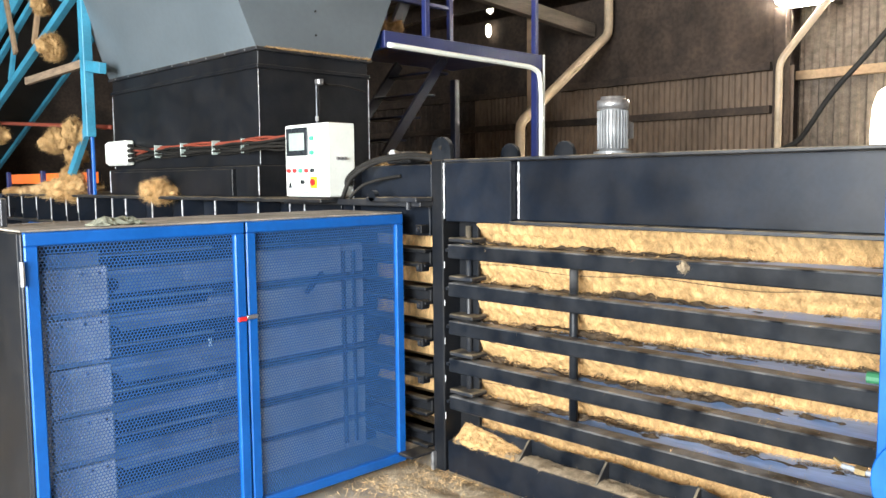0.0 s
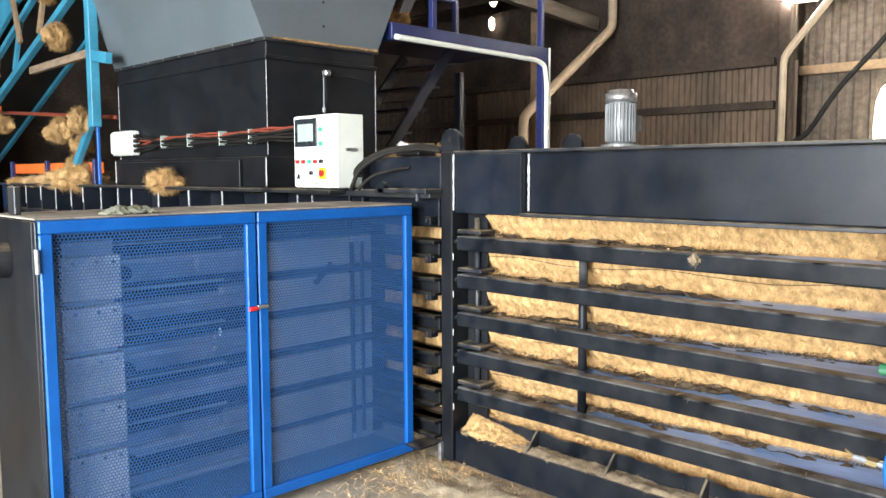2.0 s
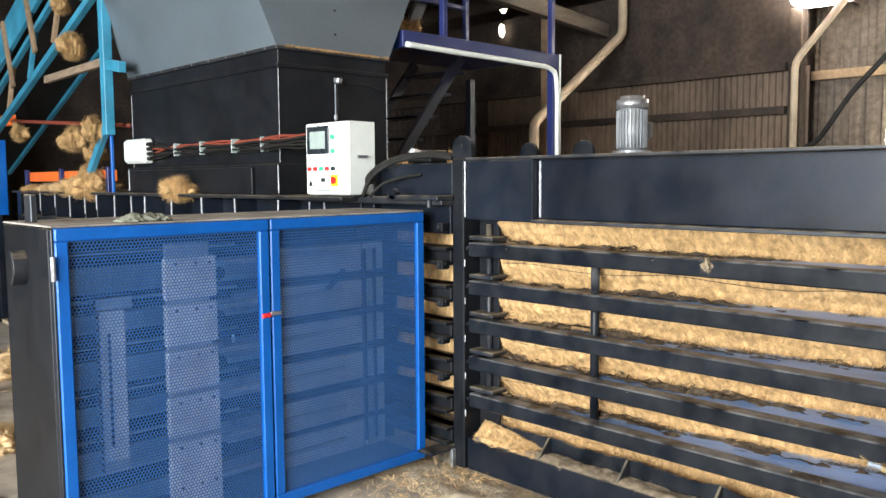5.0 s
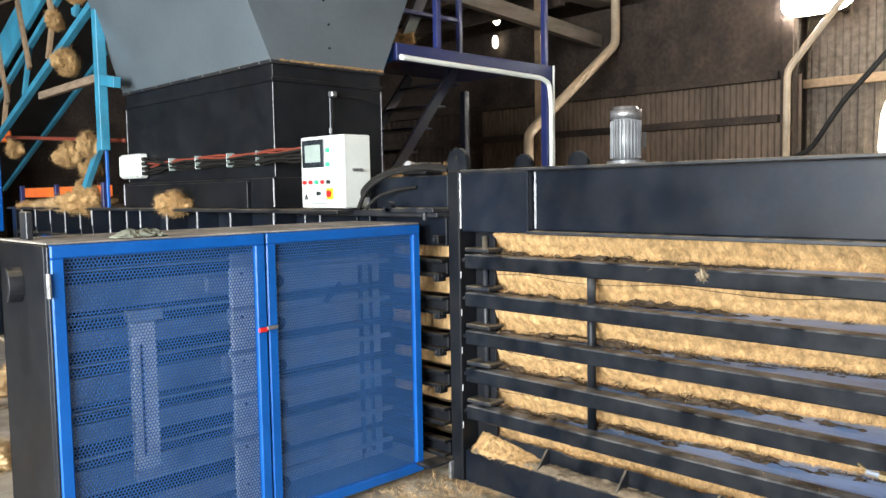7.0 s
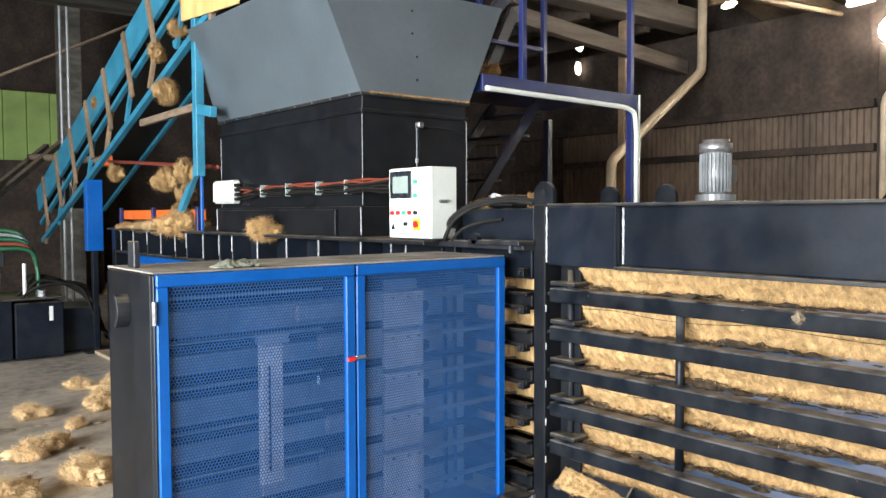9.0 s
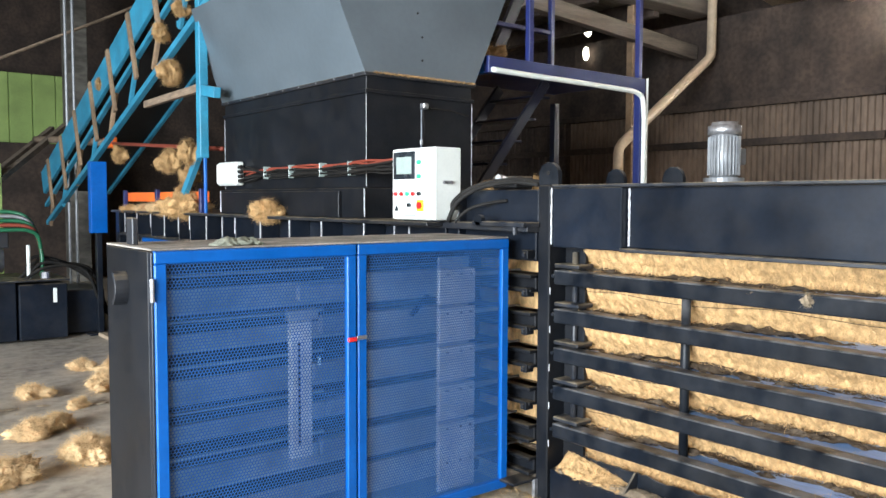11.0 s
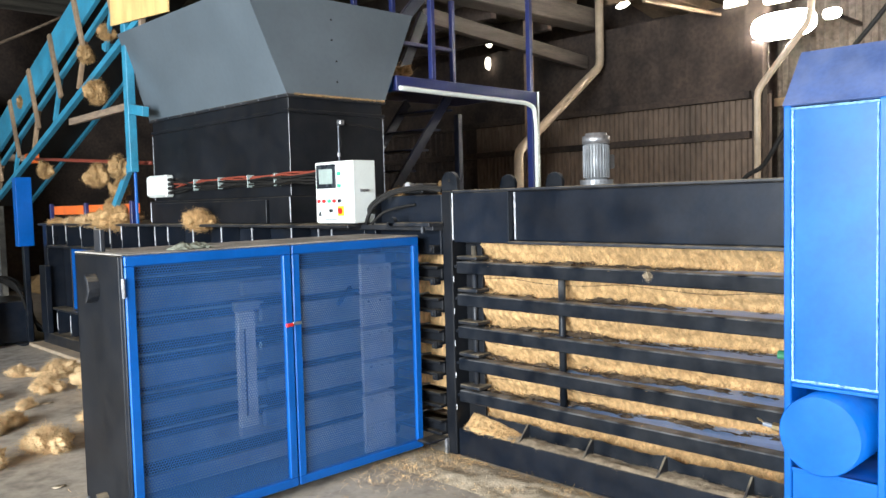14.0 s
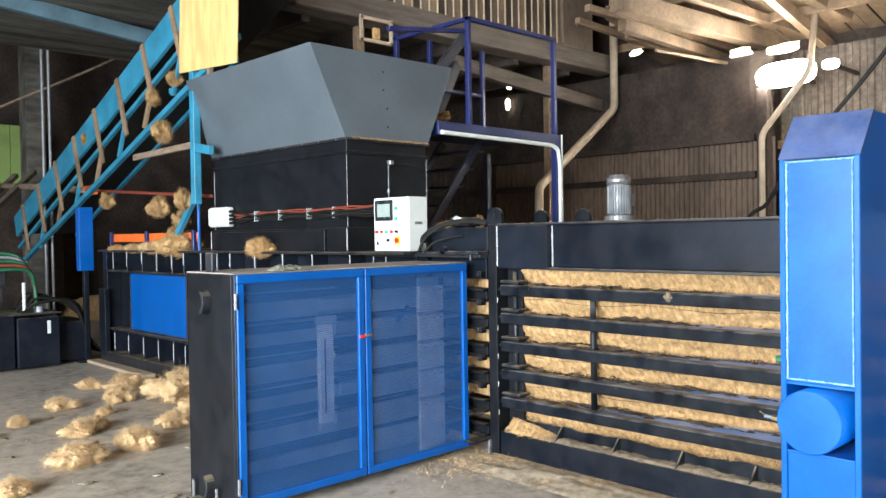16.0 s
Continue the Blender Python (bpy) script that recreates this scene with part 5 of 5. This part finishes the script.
# ---- fibre litter ----
def litter():
    rng = random.Random(21)
    g = "fibre tufts on the floor"
    spots = [(0.33, 4.63, 0.13), (0.84, 4.98, 0.19), (1.35, 5.17, 0.21), (1.18, 5.86, 0.15), (1.36, 6.02, 0.13), (1.42, 7.05, 0.15), (2.44, 6.55, 0.36), (0.92, 6.6, 0.10),
             (2.25, 7.6, 0.22), (1.95, 7.0, 0.16), (1.62, 6.5, 0.08), (0.62, 6.3, 0.07), (2.2, 5.75, 0.26), (2.0, 7.9, 0.12), (1.85, 5.6, 0.16)]
    for k, (x, y, r) in enumerate(spots):
        clump("fibre_tuft", (x, y, -0.01), (r * 1.05, r * 0.9, r * rng.uniform(0.9, 1.25)), 30 + k, FLUFF, "loose golden fibre tuft lying on the concrete", 0.8, 3000, g, rng.uniform(0, 6))
    g = "fibre tufts on the machine"
    for k, (x, y, z, r, m) in enumerate([(2.86, 5.84, 1.42, 0.14, FIBRE), (2.88, 7.55, 1.42, 0.22, FIBRE), (2.9, 8.85, 1.44, 0.10, FLUFF), (2.9, 8.3, 1.44, 0.13, FLUFF),
                                         (3.35, 3.82, 1.63, 0.07, FIBREB), (2.9, 9.3, 1.44, 0.09, FIBRE)]):
        clump("fibre_tuft", (x, y, z - 0.01), (r, r * 1.3, r), 60 + k, m, "dusty golden fibre tuft caught on the press", 1.15 if k < 2 else 0.75, 3000, g, 0.3 * k)
    for k, (x, y, z, r) in enumerate([(2.84, 9.45, 2.08, 0.15), (2.84, 7.8, 2.77, 0.21), (2.9, 7.55, 1.8, 0.16), (2.92, 7.8, 1.66, 0.13), (2.82, 8.0, 3.2, 0.15), (2.8, 7.27, 2.0, 0.19), (2.95, 8.2, 1.95, 0.21), (2.84, 10.1, 2.95, 0.13), (2.83, 7.5, 3.35, 0.13)]):
        clump("fibre_tuft", (x, y, z - 0.1), (r * 0.62, r * 0.62, r * 1.05), 80 + k, FIBREB, "brown fibre tuft hanging from the conveyor frame", 1.1, 2800, "fibre tufts on the conveyor")
    clump("fibre_tuft", (4.10, 4.15, 1.63), (0.05, 0.06, 0.10), 97, FIBREB, "brown fibre tuft caught behind the cabinet", 1.1, 500)
    clump("fibre_tuft", (4.60, 5.30, 2.65), (0.28, 0.3, 0.3), 95, FIBREB, "brown fibre heap lying on the steel platform", 0.8, 900)
    f = thing("slatted_crate", "small pale slatted crate under the loft edge", "crate", (5.24, 6.95, 3.95))
    for a2, c2 in (((5.0, 6.95, 3.96), (5.0, 6.95, 4.28)), ((5.48, 6.95, 3.96), (5.48, 6.95, 4.28)), ((4.98, 6.95, 3.98), (5.5, 6.95, 3.98)), ((4.98, 6.95, 4.25), (5.5, 6.95, 4.25))):
        part("slat", beam(a2, c2, 0.04, 0.04), PVC, f)
    part("hook_block", box(5.18, 5.29, 6.92, 6.98, 4.0, 4.15, 0.02), FIBRE, f)
    # fibre on the sill
    b = bmesh.new()
    bmesh.ops.create_grid(b, x_segments=70, y_segments=24, size=1)
    for w in b.verts:
        v, x = 0.245 + 0.205 * w.co.x, 0.055 + 0.055 * w.co.y
        q = Vector((v * 14, x * 30, 2.0))
        lean = max(0.0, 1 - (v / 0.45) ** 1.6)
        w.co = FR @ Vector((x + 0.004 * noise.noise(q), -v, 0.166 + (0.012 + 0.085 * lean) * (x / 0.11) ** 0.8 + 0.010 * noise.noise(q * 0.7) + 0.007 * noise.noise(q * 2.3) + 0.004 * noise.noise(q * 6)))
    b.normal_update()
    vs = list(b.verts)
    strands(b, rng, [(w.co.copy(), w.normal.copy()) for w in (rng.choice(vs) for _ in range(1800))], 0.024, 0.0013, 0.3)
    solo("sill_wedge", b, FIBRE, "wedge of pale fibre leaning on the sill plate", "fibre heap", kind="stuff", smooth=True)
    for k, v in enumerate((0.07, 0.62, 1.15, 1.9)):
        p = FR @ Vector((0.012, -v, 0.168))
        d = (0.022, 0.02, 0.016, 0.02)[k]
        clump("fibre_tuft", (p.x, p.y, p.z), (d, d * 1.5, d), 100 + k, SILLD, "fibre tuft lodged on the sill beam", 0.8, 260, "fibre tufts on the sill")
    b = bmesh.new()
    bmesh.ops.create_grid(b, x_segments=260, y_segments=10, size=1)
    for w in b.verts:
        v, x = 1.85 + 1.5 * w.co.x, 0.054 + 0.052 * w.co.y
        q = Vector((v * 6, x * 20, 4.0))
        e = 1 - max(0.0, -w.co.y) ** 3
        w.co = FR @ Vector((x, -v, 0.168 + e * (0.010 + 0.012 * noise.noise(q * 0.5) + 0.008 * noise.noise(q * 1.7) + 0.005 * noise.noise(q * 5))))
    b.normal_update()
    vs = list(b.verts)
    strands(b, rng, [(w.co.copy(), w.normal.copy()) for w in (rng.choice(vs) for _ in range(2600))], 0.03, 0.0014, 0.3)
    solo("sill_fluff", b, SILLD, "mat of dusty grey fibre lying along the sill beam", "fibre mat", kind="stuff", smooth=True)
    # loose fibre on the shelves; its dark colour also paints the gap's shade
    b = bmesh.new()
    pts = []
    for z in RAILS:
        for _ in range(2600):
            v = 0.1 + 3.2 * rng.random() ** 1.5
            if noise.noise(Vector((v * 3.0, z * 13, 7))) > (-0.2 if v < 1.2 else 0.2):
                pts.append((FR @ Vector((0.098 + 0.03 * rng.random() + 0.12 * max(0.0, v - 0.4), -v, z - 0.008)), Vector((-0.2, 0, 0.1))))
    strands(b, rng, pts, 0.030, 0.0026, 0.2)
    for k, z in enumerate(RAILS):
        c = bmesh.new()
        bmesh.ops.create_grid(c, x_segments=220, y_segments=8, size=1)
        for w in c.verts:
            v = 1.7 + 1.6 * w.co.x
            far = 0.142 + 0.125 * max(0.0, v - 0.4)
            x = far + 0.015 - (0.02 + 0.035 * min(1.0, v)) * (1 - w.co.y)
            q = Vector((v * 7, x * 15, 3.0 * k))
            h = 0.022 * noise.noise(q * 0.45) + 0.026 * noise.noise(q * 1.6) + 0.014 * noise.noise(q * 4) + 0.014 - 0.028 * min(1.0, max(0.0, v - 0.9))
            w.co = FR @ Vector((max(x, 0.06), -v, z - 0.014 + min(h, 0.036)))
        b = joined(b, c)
    solo("shelf_debris", b, DARKF, "dark fibre caught between bale and rails, with gap shade in its colour", "debris", kind="stuff")
    p = FR @ Vector((-0.008, -1.35, 1.165))
    clump("fibre_tuft", (p.x, p.y, p.z), (0.022, 0.026, 0.05), 120, SILLD, "small wispy fibre tuft hanging on a rail", 1.0, 160)
    # fine hairs and chaff on the floor
    b = bmesh.new()
    pts = []
    for _ in range(2600):
        x, y = rng.uniform(-0.6, 3.2), rng.uniform(0.2, 8.5)
        if noise.noise(Vector((x * 1.3, y * 1.3, 2))) > 0.02:
            pts.append((Vector((x, y, 0.004)), Vector((0, 0, 0.25))))
    for _ in range(2600):
        v = rng.uniform(-0.1, 2.6)
        q = FR @ Vector((-abs(rng.gauss(0, 0.16)) - 0.02, -v, 0.006))
        pts.append((q, Vector((0, 0, 0.2))))
    for _ in range(1400):
        pts.append((Vector((rng.gauss(2.75, 0.22), rng.gauss(3.0, 0.16), 0.005)), Vector((0, 0, 0.2))))
    strands(b, rng, pts, 0.042, 0.0016, 0.25)
    solo("floor_chaff", b, HAIRM, "scattered fibre chaff on the floor", "chaff", kind="stuff")
    # low ridge of dust and short fibre swept against the press foot
    b = bmesh.new()
    bmesh.ops.create_grid(b, x_segments=16, y_segments=150, size=1)
    for w in b.verts:
        v, x = 1.3 + 1.75 * w.co.y, -0.20 + 0.20 * w.co.x
        q = Vector((v * 4, x * 8, 9.0))
        e = max(0.0, 1 - w.co.x ** 2) * (1 - abs(w.co.y) ** 6)
        w.co = FR @ Vector((x, -v, -0.008 + e * max(0.0, 0.022 + 0.022 * noise.noise(q) + 0.012 * noise.noise(q * 3) + 0.008 * noise.noise(q * 9))))
    b.normal_update()
    vs = list(b.verts)
    strands(b, rng, [(w.co.copy(), w.normal.copy()) for w in (rng.choice(vs) for _ in range(2200))], 0.03, 0.0013, 0.3)
    solo("dust_ridge", b, DUSTR, "low ridge of pale dusty fibre along the press foot", "dust", kind="stuff", smooth=True)
    b = bmesh.new()
    for k in range(46):
        x, y = rng.uniform(-0.2, 2.95), rng.uniform(1.2, 8.0)
        s = rng.uniform(0.015, 0.05)
        c = bmesh.new()
        bmesh.ops.create_icosphere(c, subdivisions=2, radius=1)
        for v in c.verts:
            q = v.co.normalized() * (0.8 + 0.5 * noise.noise(v.co * 2 + Vector((k, 0, 0))))
            v.co = Vector((x + q.x * s * 1.4, y + q.y * s, 0.0 + max(q.z, -0.1) * s * 0.035))
        b = joined(b, c)
    solo("dust_patches", b, DUSTR, "flat pale dust clods on the floor", "dust", kind="stuff", smooth=True)
    b = bmesh.new()
    pts = [(FR @ Vector((rng.uniform(0.0, 0.12), -rng.uniform(0.05, 3.3), z)), Vector((0, 0, 0.4))) for z in RAILS for _ in range(150)]
    strands(b, rng, pts, 0.04, 0.0009, 0.4)
    solo("rail_fluff", b, HAIRM, "stray fibres lying on the side rails", "chaff", kind="stuff")
    b = bmesh.new()
    pts = [(Vector((rng.uniform(3.1, 4.0), 4.708, 2.424)), Vector((0, -0.3, 0.3))) for _ in range(900)]
    strands(b, rng, pts, 0.022, 0.004, 0.1)
    solo("flange_fluff", b, FIBRE, "stray fibres caught on the chute flange", "chaff", kind="stuff")


shed()
canopy()
mezzanine()
downpipe("drain_pipe", [(10.34, 6.9, 6.98), (10.34, 6.9, 3.63), (8.32, 6.9, 2.25), (8.32, 6.9, 0.0)], 0.066)
downpipe("drain_pipe", [(10.2, 4.31, 0.0), (10.2, 4.31, 2.94), (10.2, 3.63, 3.75), (10.2, 3.55, 4.5)], 0.044)
for p, q, w, h in (((7.7, 5.28, 4.62), (12.4, 4.78, 4.62), 0.22, 0.26), ((8.3, 5.6, 4.48), (12.4, 5.7, 4.48), 0.14, 0.16), ((8.9, 5.9, 4.52), (12.4, 6.1, 4.52), 0.12, 0.14),
                   ((9.0, 5.5, 4.22), (11.4, 5.05, 4.22), 0.05, 0.05), ((7.9, 5.9, 4.70), (12.4, 5.45, 4.62), 0.10, 0.10), ((8.2, 6.3, 4.66), (12.4, 6.35, 4.58), 0.09, 0.09), ((8.0, 4.95, 4.86), (12.4, 4.3, 4.70), 0.12, 0.14), ((8.6, 6.6, 4.74), (12.4, 5.8, 4.74), 0.06, 0.08), ((8.0, 4.4, 5.4), (11.2, 3.6, 4.75), 0.16, 0.2), ((9.0, 2.6, 5.4), (11.3, 2.6, 4.8), 0.2, 0.24)):
    roof_beam((p[0], 0.963 * p[1], p[2] - 0.085), (q[0], 0.963 * q[1], q[2] - 0.11), w, h)
floodlight(3.60, 4.46, 3.60, 3.96, 10.35, "bright white floodlight on the far wall")
floodlight(3.30, 3.52, 3.755, 3.885, 10.35, "small bright floodlight on the far wall")
daylight_gap(6.45, 6.70, 4.49, 4.59)
daylight_gap(5.39, 5.63, 4.33, 4.41)
daylight_gap(4.57, 4.96, 4.17, 4.31)
daylight_gap(3.84, 4.37, 4.11, 4.26)
# this glowing plate stands for the bright window of the next bay
daylight_gap(2.9, 3.52, 1.13, 2.86, 11.2)
daylight_gap(9.26, 9.44, 4.30, 4.52, 10.45)
daylight_gap(9.31, 9.45, 3.91, 4.15, 10.45)
solo("steel_beam", beam((0.6, 9.5, 4.50), (4.4, 9.5, 4.125), 0.12, 0.19, 0.008), TEALB, "faded blue-grey steel beam under the loft", "beam", kind="structure")
press = baler()
plank()
bale()
cage()
carriage = needle_carriage()
follower = drive_bar()
column()
control_box()
junction_box()
motor()
hoses()
rag()
conveyor()
platform()
power_unit()
litter()


def motions():
    """The carriage creeps along its housing towards the chamber and stops there."""
    rows = [(0.0, 1.29), (2.4, 1.295), (2.8, 1.315), (3.5, 1.40), (4.5, 1.56), (7.0, 1.96), (8.5, 2.21), (10.5, 2.56), (10.9, 2.61), (11.3, 2.615), (16.0, 2.615)]
    walk(carriage, [(t, pose(1.304 + 1.027 * (x - 1.29), 0, 0)) for t, x in rows])
    walk(follower, [(t, pose(1.778 + 0.46 * (x - 2.615), 0, 0)) for t, x in rows])


motions()
